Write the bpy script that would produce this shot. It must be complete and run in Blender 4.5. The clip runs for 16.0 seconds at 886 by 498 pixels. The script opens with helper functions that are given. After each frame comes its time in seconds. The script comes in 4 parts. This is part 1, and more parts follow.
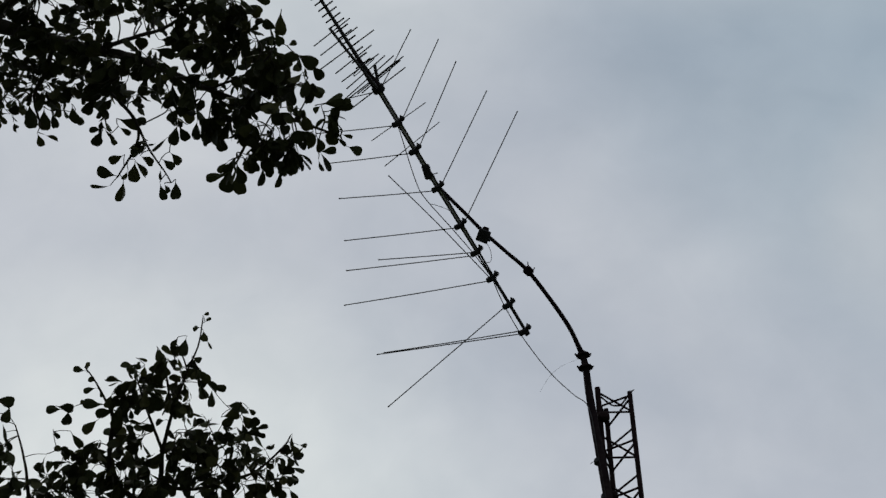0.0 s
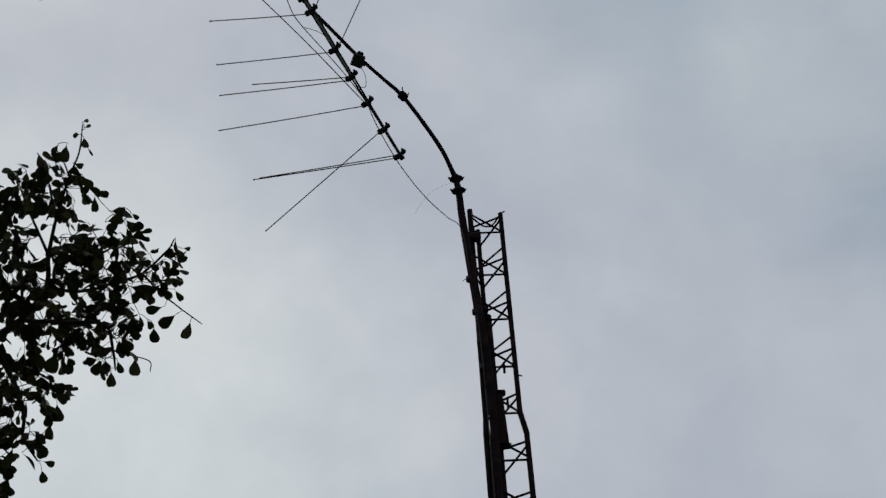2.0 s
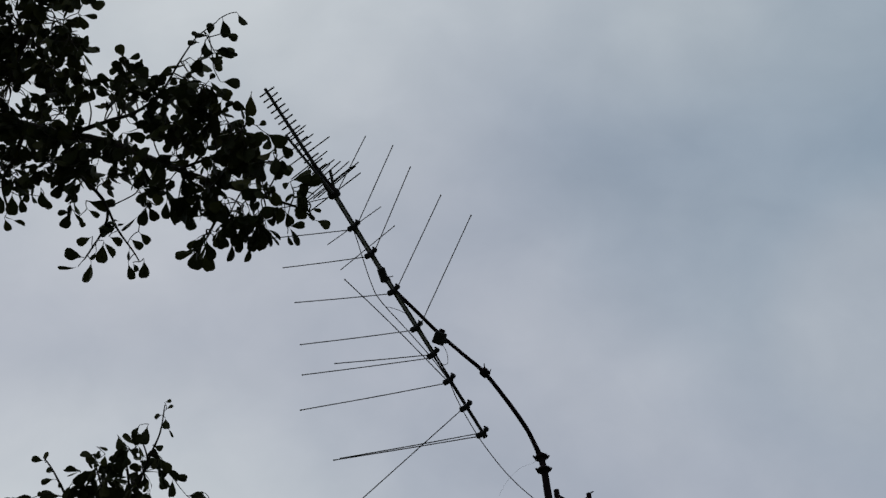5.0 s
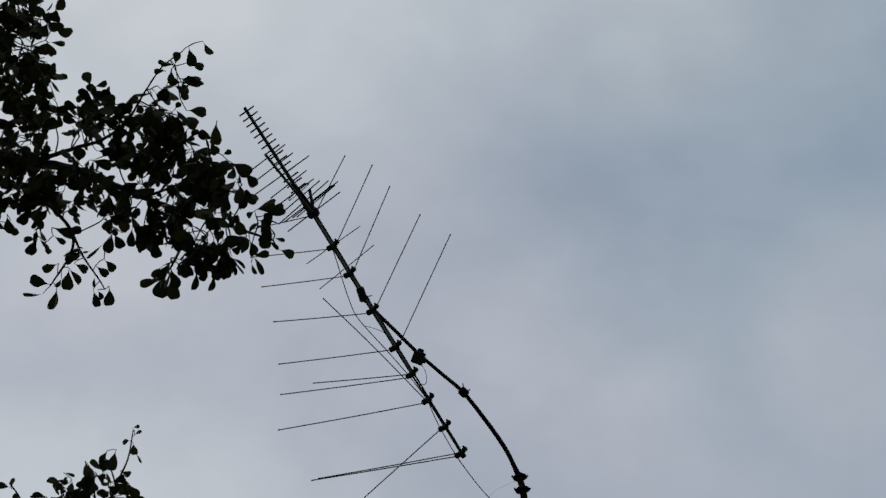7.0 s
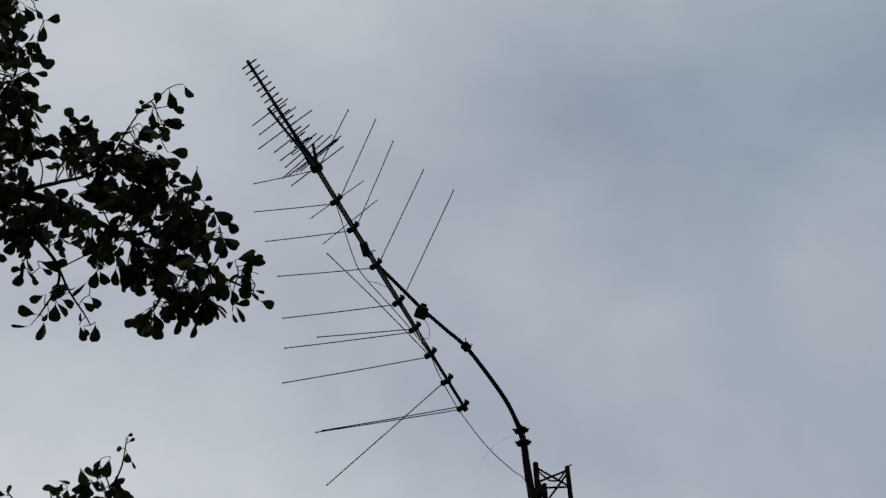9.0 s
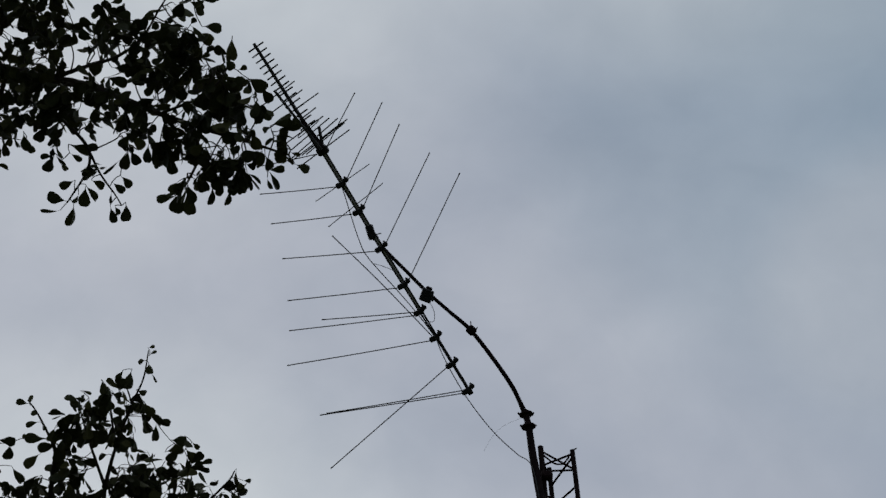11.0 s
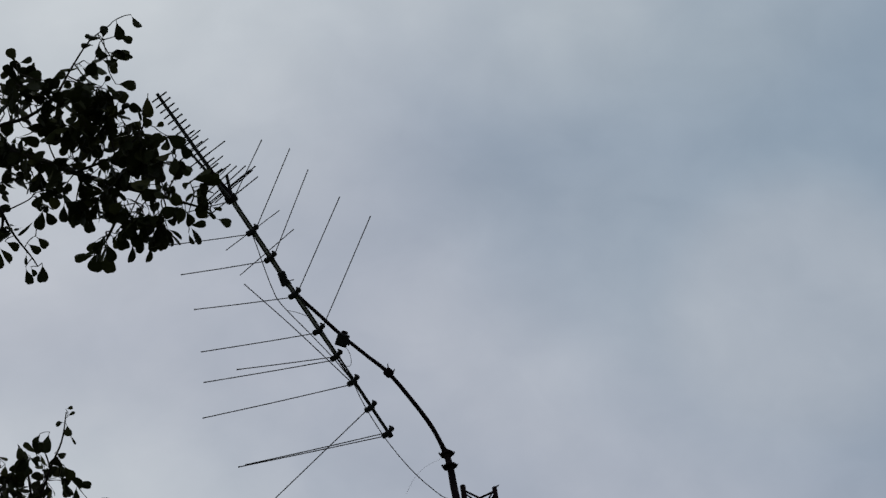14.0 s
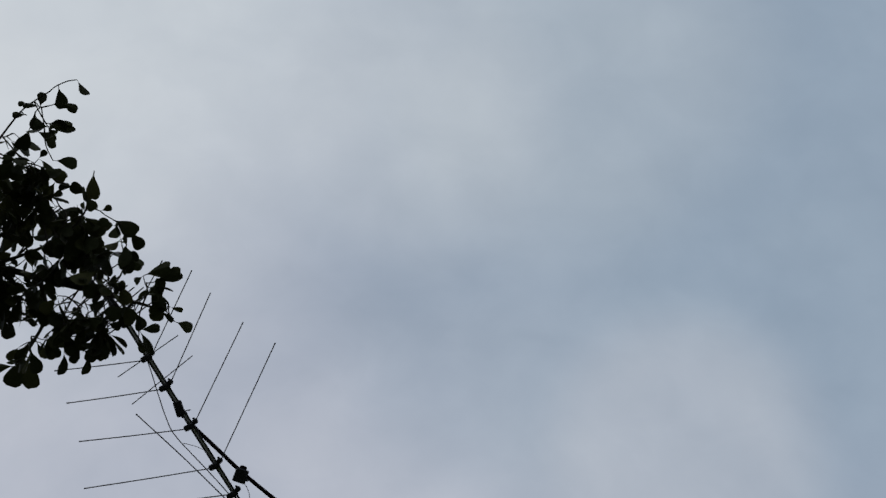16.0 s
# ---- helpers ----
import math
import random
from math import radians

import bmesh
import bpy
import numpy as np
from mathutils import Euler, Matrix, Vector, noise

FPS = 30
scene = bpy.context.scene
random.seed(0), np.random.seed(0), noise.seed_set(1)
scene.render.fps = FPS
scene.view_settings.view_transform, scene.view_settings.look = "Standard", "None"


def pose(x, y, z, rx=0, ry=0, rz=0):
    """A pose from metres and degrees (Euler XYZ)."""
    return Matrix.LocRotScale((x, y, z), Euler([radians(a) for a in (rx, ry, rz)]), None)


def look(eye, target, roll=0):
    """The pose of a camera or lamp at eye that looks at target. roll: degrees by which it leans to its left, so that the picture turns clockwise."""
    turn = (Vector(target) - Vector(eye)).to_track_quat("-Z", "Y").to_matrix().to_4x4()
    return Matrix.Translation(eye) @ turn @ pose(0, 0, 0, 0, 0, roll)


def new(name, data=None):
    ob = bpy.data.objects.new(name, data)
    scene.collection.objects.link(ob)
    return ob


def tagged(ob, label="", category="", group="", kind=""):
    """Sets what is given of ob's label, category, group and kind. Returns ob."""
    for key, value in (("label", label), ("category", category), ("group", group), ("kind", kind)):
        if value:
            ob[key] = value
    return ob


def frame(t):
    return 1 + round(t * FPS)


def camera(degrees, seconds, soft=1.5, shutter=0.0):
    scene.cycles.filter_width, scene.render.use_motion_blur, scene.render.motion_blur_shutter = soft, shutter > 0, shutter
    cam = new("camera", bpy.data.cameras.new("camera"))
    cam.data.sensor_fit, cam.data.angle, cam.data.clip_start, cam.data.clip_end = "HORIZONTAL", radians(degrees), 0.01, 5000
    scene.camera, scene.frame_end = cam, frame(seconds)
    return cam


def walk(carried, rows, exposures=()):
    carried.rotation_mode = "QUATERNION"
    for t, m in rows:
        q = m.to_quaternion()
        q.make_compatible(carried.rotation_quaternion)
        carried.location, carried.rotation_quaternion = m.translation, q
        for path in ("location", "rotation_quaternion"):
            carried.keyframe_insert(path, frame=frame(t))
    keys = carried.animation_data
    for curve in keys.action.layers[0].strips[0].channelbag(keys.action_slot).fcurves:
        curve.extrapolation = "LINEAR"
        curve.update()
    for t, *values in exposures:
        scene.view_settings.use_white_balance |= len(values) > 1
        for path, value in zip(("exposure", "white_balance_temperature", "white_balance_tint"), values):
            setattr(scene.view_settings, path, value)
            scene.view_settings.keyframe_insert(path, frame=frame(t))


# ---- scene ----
# ---------------------------------------------------------------- camera
cam = camera(45.93, 16.0, soft=1.42)
PATH = [
    (0.0, pose(-0.047, 0.174, 1.598, 134.26, -1.88, 2.67)),
    (0.3, pose(-0.015, 0.156, 1.540, 129.85, -2.04, 2.50)),
    (0.5, pose(0.071, 0.082, 1.417, 126.20, -1.23, 1.52)),
    (1.0, pose(0.004, 0.082, 1.370, 121.40, 1.22, -1.43)),
    (1.5, pose(-0.074, 0.088, 1.430, 119.91, 2.11, -2.83)),
    (2.0, pose(-0.040, 0.089, 1.417, 125.13, 2.74, -2.28)),
    (2.5, pose(-0.031, 0.101, 1.484, 131.79, 0.96, -0.83)),
    (3.0, pose(-0.065, 0.150, 1.517, 137.71, 0.67, 1.10)),
    (3.5, pose(-0.084, 0.186, 1.478, 139.71, 0.32, 1.19)),
    (5.8, pose(-0.066, 0.197, 1.516, 140.98, 0.60, 1.45)),
    (6.0, pose(-0.085, 0.203, 1.485, 141.49, 0.91, 1.24)),
    (6.5, pose(-0.060, 0.200, 1.484, 141.71, 0.99, 0.96)),
    (7.0, pose(-0.032, 0.167, 1.513, 141.26, 1.07, 0.72)),
    (7.5, pose(-0.020, 0.148, 1.513, 140.53, 1.25, 0.92)),
    (8.0, pose(0.014, 0.042, 1.615, 138.18, 0.99, 0.81)),
    (8.5, pose(0.018, -0.023, 1.722, 137.15, 0.76, 0.19)),
    (9.0, pose(0.033, -0.019, 1.659, 137.40, 0.48, 0.86)),
    (9.5, pose(-0.022, 0.087, 1.578, 138.25, 1.84, 1.07)),
    (10.0, pose(-0.044, 0.156, 1.540, 138.09, 0.47, 0.28)),
    (10.2, pose(-0.039, 0.181, 1.510, 138.17, 0.19, 0.53)),
    (12.3, pose(-0.059, 0.202, 1.447, 138.29, 0.85, 0.57)),
    (12.5, pose(-0.051, 0.196, 1.469, 138.37, 0.90, 0.95)),
    (13.0, pose(-0.067, 0.118, 1.480, 138.20, 5.21, 0.10)),
    (13.5, pose(-0.016, 0.089, 1.481, 137.79, 4.07, -0.79)),
    (14.0, pose(-0.072, 0.166, 1.445, 140.37, 5.73, -0.78)),
    (14.5, pose(-0.043, 0.174, 1.423, 141.01, 4.32, -1.41)),
    (15.0, pose(-0.059, 0.241, 1.445, 142.26, 2.68, 0.26)),
    (15.5, pose(-0.099, 0.188, 1.383, 144.02, 5.65, -4.38)),
    (16.0, pose(-0.240, 0.405, 1.695, 147.06, 10.04, -5.33)),
]
walk(cam, PATH, [(0.0, 0.14, 6590, 6), (1.5, 0.09, 6590, 6), (2.5, 0.08, 6550, 7), (3.5, 0.0, 6450, 7), (6.0, -0.07, 6370, 8), (10.0, -0.11, 6370, 8), (14.0, -0.05, 6370, 8), (16.0, 0.03, 6370, 9)])

# ---------------------------------------------------------------- sky and sun
SUN_EL, SUN_AZ = radians(62), radians(-32)      # azimuth from +y, towards -x
SUN_WAY = Vector((math.sin(SUN_AZ) * math.cos(SUN_EL), math.cos(SUN_AZ) * math.cos(SUN_EL), math.sin(SUN_EL)))


def link(tree, a, b):
    tree.links.new(a, b)


def node(tree, kind, **values):
    n = tree.nodes.new(kind)
    for key, value in values.items():
        if key == "op":
            n.operation = value
        elif key == "blend":
            n.blend_type = value
        else:
            n.inputs[key.replace("_", " ")].default_value = value
    return n


def ramp(tree, stops, source):
    r = tree.nodes.new("ShaderNodeValToRGB")
    while len(r.color_ramp.elements) < len(stops):
        r.color_ramp.elements.new(0.5)
    for e, (pos, col) in zip(r.color_ramp.elements, stops):
        e.position, e.color = pos, (*col, 1)
    link(tree, source, r.inputs["Fac"])
    return r.outputs["Color"]


def mixed(tree, fac, a, b, blend="MIX"):
    m = tree.nodes.new("ShaderNodeMix")
    m.data_type, m.blend_type = "RGBA", blend
    for socket, value in ((m.inputs[0], fac), (m.inputs[6], a), (m.inputs[7], b)):
        if isinstance(value, (int, float)):
            socket.default_value = value
        elif isinstance(value, tuple):
            socket.default_value = (*value, 1)
        else:
            link(tree, value, socket)
    return m.outputs[2]


world = bpy.data.worlds.new("overcast_sky")
scene.world = world
world.use_nodes = True
wt = world.node_tree
wt.nodes.clear()
w_out = wt.nodes.new("ShaderNodeOutputWorld")
w_bg = wt.nodes.new("ShaderNodeBackground")
link(wt, w_bg.outputs[0], w_out.inputs[0])
sky = wt.nodes.new("ShaderNodeTexSky")
sky.sky_type, sky.sun_disc = "NISHITA", False
sky.sun_elevation, sky.sun_rotation = SUN_EL, SUN_AZ
sky.dust_density = 3.0
w_co = wt.nodes.new("ShaderNodeTexCoord")


def lobe(way, least, most):
    """How near the sky's direction lies to way: 0 to 1, softly."""
    d = wt.nodes.new("ShaderNodeVectorMath")
    d.operation = "DOT_PRODUCT"
    link(wt, w_co.outputs["Generated"], d.inputs[0])
    d.inputs[1].default_value = Vector(way).normalized()
    r = node(wt, "ShaderNodeMapRange", From_Min=math.cos(radians(least)), From_Max=math.cos(radians(most)))
    r.interpolation_type = "SMOOTHERSTEP"
    link(wt, d.outputs["Value"], r.inputs["Value"])
    return r.outputs[0]


def scaled(value, by):
    m = node(wt, "ShaderNodeMath", op="MULTIPLY")
    m.inputs[1].default_value = by
    link(wt, value, m.inputs[0])
    return m.outputs[0]


# a grey layer of cloud, brighter round the hidden sun and low in the west, thinner and bluer in the east
cloud = mixed(wt, lobe((0.52, 0.30, 0.80), 39, 3), (0.426, 0.452, 0.521), (0.282, 0.350, 0.432))
cloud = mixed(wt, lobe((-0.27, 0.16, 0.95), 35, 4), cloud, (0.471, 0.520, 0.569))
cloud = mixed(wt, scaled(lobe((-0.30, 0.88, 0.34), 27, 2), 0.85), cloud, (0.595, 0.63, 0.66))
cloud = mixed(wt, scaled(lobe((0.30, 0.35, 0.89), 14, 2), 0.6), cloud, (0.415, 0.465, 0.515))
cloud = mixed(wt, scaled(lobe((0.17, 0.42, 0.89), 10, 1), 0.42), cloud, (0.485, 0.520, 0.565))
cloud = mixed(wt, scaled(lobe((0.23, 0.58, 0.78), 10, 1), 0.35), cloud, (0.318, 0.372, 0.447))
cloud = mixed(wt, scaled(lobe((0.40, 0.64, 0.655), 9, 1), 0.6), cloud, (0.470, 0.495, 0.545))
# large soft masses, drawn out a little, with finer billows on them
w_map = wt.nodes.new("ShaderNodeMapping")
w_map.inputs["Location"].default_value = (0.35, 0.1, 0.6)
w_map.inputs["Scale"].default_value = (1.0, 1.3, 1.0)
link(wt, w_co.outputs["Generated"], w_map.inputs["Vector"])
big = node(wt, "ShaderNodeTexNoise", Scale=4.2, Detail=4.0, Roughness=0.45, Distortion=0.25)
fine = node(wt, "ShaderNodeTexNoise", Scale=13.0, Detail=5.0, Roughness=0.55, Distortion=0.3)
link(wt, w_map.outputs[0], big.inputs["Vector"])
link(wt, w_map.outputs[0], fine.inputs["Vector"])
cloud = mixed(wt, 1.0, cloud, ramp(wt, [(0.28, (0.87, 0.895, 0.92)), (0.5, (1.0, 1.0, 1.0)), (0.72, (1.12, 1.10, 1.07))], big.outputs["Fac"]), "MULTIPLY")
cloud = mixed(wt, 1.0, cloud, ramp(wt, [(0.3, (0.955, 0.96, 0.965)), (0.7, (1.045, 1.04, 1.035))], fine.outputs["Fac"]), "MULTIPLY")
# an overcast sky is dimmer towards the horizon
w_sep = wt.nodes.new("ShaderNodeSeparateXYZ")
link(wt, w_co.outputs["Generated"], w_sep.inputs[0])
low = node(wt, "ShaderNodeMapRange", From_Min=-0.05, From_Max=0.34, To_Min=0.35, To_Max=1.0)
link(wt, w_sep.outputs["Z"], low.inputs["Value"])
cloud = mixed(wt, 1.0, cloud, low.outputs[0], "MULTIPLY")
dim = mixed(wt, 1.0, sky.outputs[0], (0.09, 0.09, 0.09), "MULTIPLY")
link(wt, mixed(wt, 0.95, dim, cloud), w_bg.inputs["Color"])
w_bg.inputs["Strength"].default_value = 1.0

sun_data = bpy.data.lights.new("sun", "SUN")
sun_data.energy, sun_data.angle, sun_data.color = 0.5, radians(25), (1.0, 0.96, 0.90)
new("sun", sun_data).matrix_world = look(SUN_WAY * 60, (0, 0, 0))


# ---------------------------------------------------------------- materials
def surface(name, colours, scale, rough=0.6, metal=0.0, bump=0.2, fine_scale=None, vary=0.0, translucent=0.0, gloss=0.12):
    """Two scales of noise over three colours, with bump; vary: brightness from piece to piece."""
    m = bpy.data.materials.new(name)
    m.use_nodes = True
    t = m.node_tree
    b = t.nodes["Principled BSDF"]
    co = t.nodes.new("ShaderNodeTexCoord")
    n1 = node(t, "ShaderNodeTexNoise", Scale=scale, Detail=4.0, Roughness=0.6)
    n2 = node(t, "ShaderNodeTexNoise", Scale=fine_scale or scale * 9, Detail=3.0, Roughness=0.6)
    link(t, co.outputs["Object"], n1.inputs["Vector"])
    link(t, co.outputs["Object"], n2.inputs["Vector"])
    col = ramp(t, [(0.3, colours[0]), (0.52, colours[1]), (0.75, colours[2])], n1.outputs["Fac"])
    grain = ramp(t, [(0.3, (0.72, 0.72, 0.72)), (0.7, (1.0, 1.0, 1.0))], n2.outputs["Fac"])
    col = mixed(t, 0.8, col, grain, "MULTIPLY")
    if vary:
        info = t.nodes.new("ShaderNodeObjectInfo")
        geo = t.nodes.new("ShaderNodeNewGeometry")
        add = node(t, "ShaderNodeMath", op="ADD")
        link(t, info.outputs["Random"], add.inputs[0])
        link(t, geo.outputs["Random Per Island"], add.inputs[1])
        fr = node(t, "ShaderNodeMath", op="FRACT")
        link(t, add.outputs[0], fr.inputs[0])
        tone = ramp(t, [(0.0, (1 - vary, 1 - vary, 1 - vary)), (0.6, (1.0, 1.0, 1.0)), (1.0, (1.0 + vary, 1.0 + vary * 0.6, 1.0))], fr.outputs[0])
        col = mixed(t, 1.0, col, tone, "MULTIPLY")
    link(t, col, b.inputs["Base Color"])
    b.inputs["Metallic"].default_value = metal
    b.inputs["Specular IOR Level"].default_value = gloss
    r = node(t, "ShaderNodeMapRange", To_Min=max(0.05, rough - 0.12), To_Max=min(1.0, rough + 0.12))
    link(t, n2.outputs["Fac"], r.inputs["Value"])
    link(t, r.outputs[0], b.inputs["Roughness"])
    bp = node(t, "ShaderNodeBump", Strength=bump, Distance=0.004)
    link(t, n2.outputs["Fac"], bp.inputs["Height"])
    link(t, bp.outputs[0], b.inputs["Normal"])
    if translucent:
        tr = t.nodes.new("ShaderNodeBsdfTranslucent")
        link(t, col, tr.inputs["Color"])
        mx = t.nodes.new("ShaderNodeMixShader")
        mx.inputs[0].default_value = translucent
        link(t, b.outputs[0], mx.inputs[1])
        link(t, tr.outputs[0], mx.inputs[2])
        link(t, mx.outputs[0], t.nodes["Material Output"].inputs["Surface"])
    return m


# weathered metal, with its backlit silhouette put into a near-black base colour
ALU = surface("weathered_backlit_aluminium", [(0.035, 0.034, 0.035), (0.055, 0.054, 0.056), (0.09, 0.088, 0.09)], 14, 0.65, 0.1, 0.15)
# the boom's lit underside, its brightness put into a paler base colour
BOOM_LIT = surface("lit_aluminium", [(0.30, 0.29, 0.31), (0.40, 0.39, 0.41), (0.50, 0.49, 0.51)], 18, 0.5, 0.4, 0.1)
# rods and boom sides: shade against the bright sky darkens this colour too
ROD = surface("backlit_aluminium_rod", [(0.028, 0.027, 0.028), (0.045, 0.044, 0.046), (0.075, 0.074, 0.077)], 20, 0.65, 0.1, 0.1)
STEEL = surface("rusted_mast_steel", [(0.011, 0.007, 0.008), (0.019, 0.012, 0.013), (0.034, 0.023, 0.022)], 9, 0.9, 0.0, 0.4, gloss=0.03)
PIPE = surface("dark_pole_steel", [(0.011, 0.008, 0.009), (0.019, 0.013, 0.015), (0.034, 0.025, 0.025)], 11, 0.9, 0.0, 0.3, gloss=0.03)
PLASTIC = surface("black_plastic", [(0.014, 0.014, 0.015), (0.022, 0.022, 0.024), (0.034, 0.034, 0.036)], 30, 0.6, 0.0, 0.2)
CABLE = surface("grey_cable_sheath", [(0.025, 0.025, 0.027), (0.045, 0.045, 0.048), (0.075, 0.075, 0.08)], 25, 0.6, 0.0, 0.1)
BARK = surface("tree_bark", [(0.022, 0.018, 0.014), (0.042, 0.035, 0.028), (0.080, 0.068, 0.052)], 12, 0.9, 0.0, 0.7, 60)
TWIG = surface("twig_bark", [(0.035, 0.030, 0.022), (0.055, 0.048, 0.036), (0.085, 0.075, 0.055)], 30, 0.85, 0.0, 0.3)
LEAF = surface("leaf_green", [(0.032, 0.036, 0.017), (0.045, 0.051, 0.023), (0.060, 0.066, 0.030)], 26, 0.55, 0.0, 0.25, 160, vary=0.4, translucent=0.07, gloss=0.03)
GRASS = surface("rough_grass", [(0.035, 0.045, 0.018), (0.055, 0.070, 0.028), (0.085, 0.090, 0.045)], 0.8, 0.95, 0.0, 0.6, 14)
CONCRETE = surface("footing_concrete", [(0.24, 0.23, 0.22), (0.32, 0.31, 0.29), (0.40, 0.39, 0.37)], 4, 0.9, 0.0, 0.4)


# ---------------------------------------------------------------- mesh helpers
class Shape:
    """Vertices and faces gathered for one mesh."""

    def __init__(self):
        self.v, self.f = [], []

    def tube(self, points, radii, sides=8, caps=True):
        pts = [Vector(tuple(p)) for p in points]
        if isinstance(radii, (int, float)):
            radii = [radii] * len(pts)
        base, up = len(self.v), None
        for i, p in enumerate(pts):
            d = (pts[min(i + 1, len(pts) - 1)] - pts[max(i - 1, 0)]).normalized()
            if up is None:
                up = d.orthogonal().normalized()
            up = (up - d * up.dot(d)).normalized()
            side = d.cross(up)
            for k in range(sides):
                a = 2 * math.pi * k / sides
                self.v.append(p + (up * math.cos(a) + side * math.sin(a)) * radii[i])
        for i in range(len(pts) - 1):
            for k in range(sides):
                a, b = base + i * sides + k, base + i * sides + (k + 1) % sides
                self.f.append((a, b, b + sides, a + sides))
        if caps:
            self.f.append(tuple(base + k for k in reversed(range(sides))))
            self.f.append(tuple(base + (len(pts) - 1) * sides + k for k in range(sides)))
        return self

    def block(self, m, sx, sy, sz, bevel=0.15):
        """A box with chamfered edges, sized sx, sy, sz, at the pose m."""
        c = min(sx, sy, sz) * bevel
        bm = bmesh.new()
        bmesh.ops.create_cube(bm, size=1.0, matrix=Matrix.Diagonal((sx, sy, sz, 1)))
        bmesh.ops.bevel(bm, geom=list(bm.edges), offset=c, segments=1, affect="EDGES")
        base = len(self.v)
        bm.verts.index_update()
        self.v += [m @ v.co for v in bm.verts]
        self.f += [tuple(base + v.index for v in f.verts) for f in bm.faces]
        bm.free()
        return self

    def mesh(self, name, material, smooth=True):
        me = bpy.data.meshes.new(name)
        me.from_pydata([tuple(v) for v in self.v], [], self.f)
        me.materials.append(material)
        if smooth:
            me.polygons.foreach_set("use_smooth", [True] * len(me.polygons))
            me.set_sharp_from_angle(angle=radians(40))
        me.update()
        return me


def part(name, shape, material, parent, label=""):
    ob = new(name, shape.mesh(name, material))
    ob.parent = parent
    return tagged(ob, label)


def thing(name, m, label, category, group="", kind=""):
    ob = new(name)
    ob.matrix_world = m
    return tagged(ob, label, category, group, kind)


def smooth_path(points, steps=6):
    """A Catmull-Rom curve through points of any dimension."""
    p = [np.array(q, float) for q in points]
    p = [2 * p[0] - p[1]] + p + [2 * p[-1] - p[-2]]
    out = []
    for i in range(1, len(p) - 2):
        for s in range(steps):
            t = s / steps
            out.append(0.5 * (2 * p[i] + (p[i + 1] - p[i - 1]) * t + (2 * p[i - 1] - 5 * p[i] + 4 * p[i + 1] - p[i + 2]) * t ** 2
                              + (3 * p[i] - p[i - 1] - 3 * p[i + 1] + p[i + 2]) * t ** 3))
    return out + [p[-2]]


# ---------------------------------------------------------------- ground
def build_ground():
    n, size = 60, 900.0
    s = Shape()
    for j in range(n + 1):
        for i in range(n + 1):
            u, v = (i / n * 2 - 1), (j / n * 2 - 1)
            x, y = math.copysign(abs(u) ** 2.2, u) * size, math.copysign(abs(v) ** 2.2, v) * size
            s.v.append(Vector((x, y, 0.03 * noise.noise((x * 0.3, y * 0.3, 0)) - 0.03)))
    for j in range(n):
        for i in range(n):
            a = j * (n + 1) + i
            s.f.append((a, a + 1, a + n + 2, a + n + 1))
    ob = new("ground", s.mesh("ground", GRASS))
    tagged(ob, "rough green grass ground under the mast and trees", "ground", kind="structure")


build_ground()

# ---------------------------------------------------------------- lattice mast
LEG_L, LEG_R, LEG_B = (0.800, 7.835), (1.082, 7.825), (0.888, 8.075)     # upper section
LOW_L, LOW_R, LOW_B = (0.790, 7.835), (1.120, 7.825), (0.890, 8.105)     # wider lower section


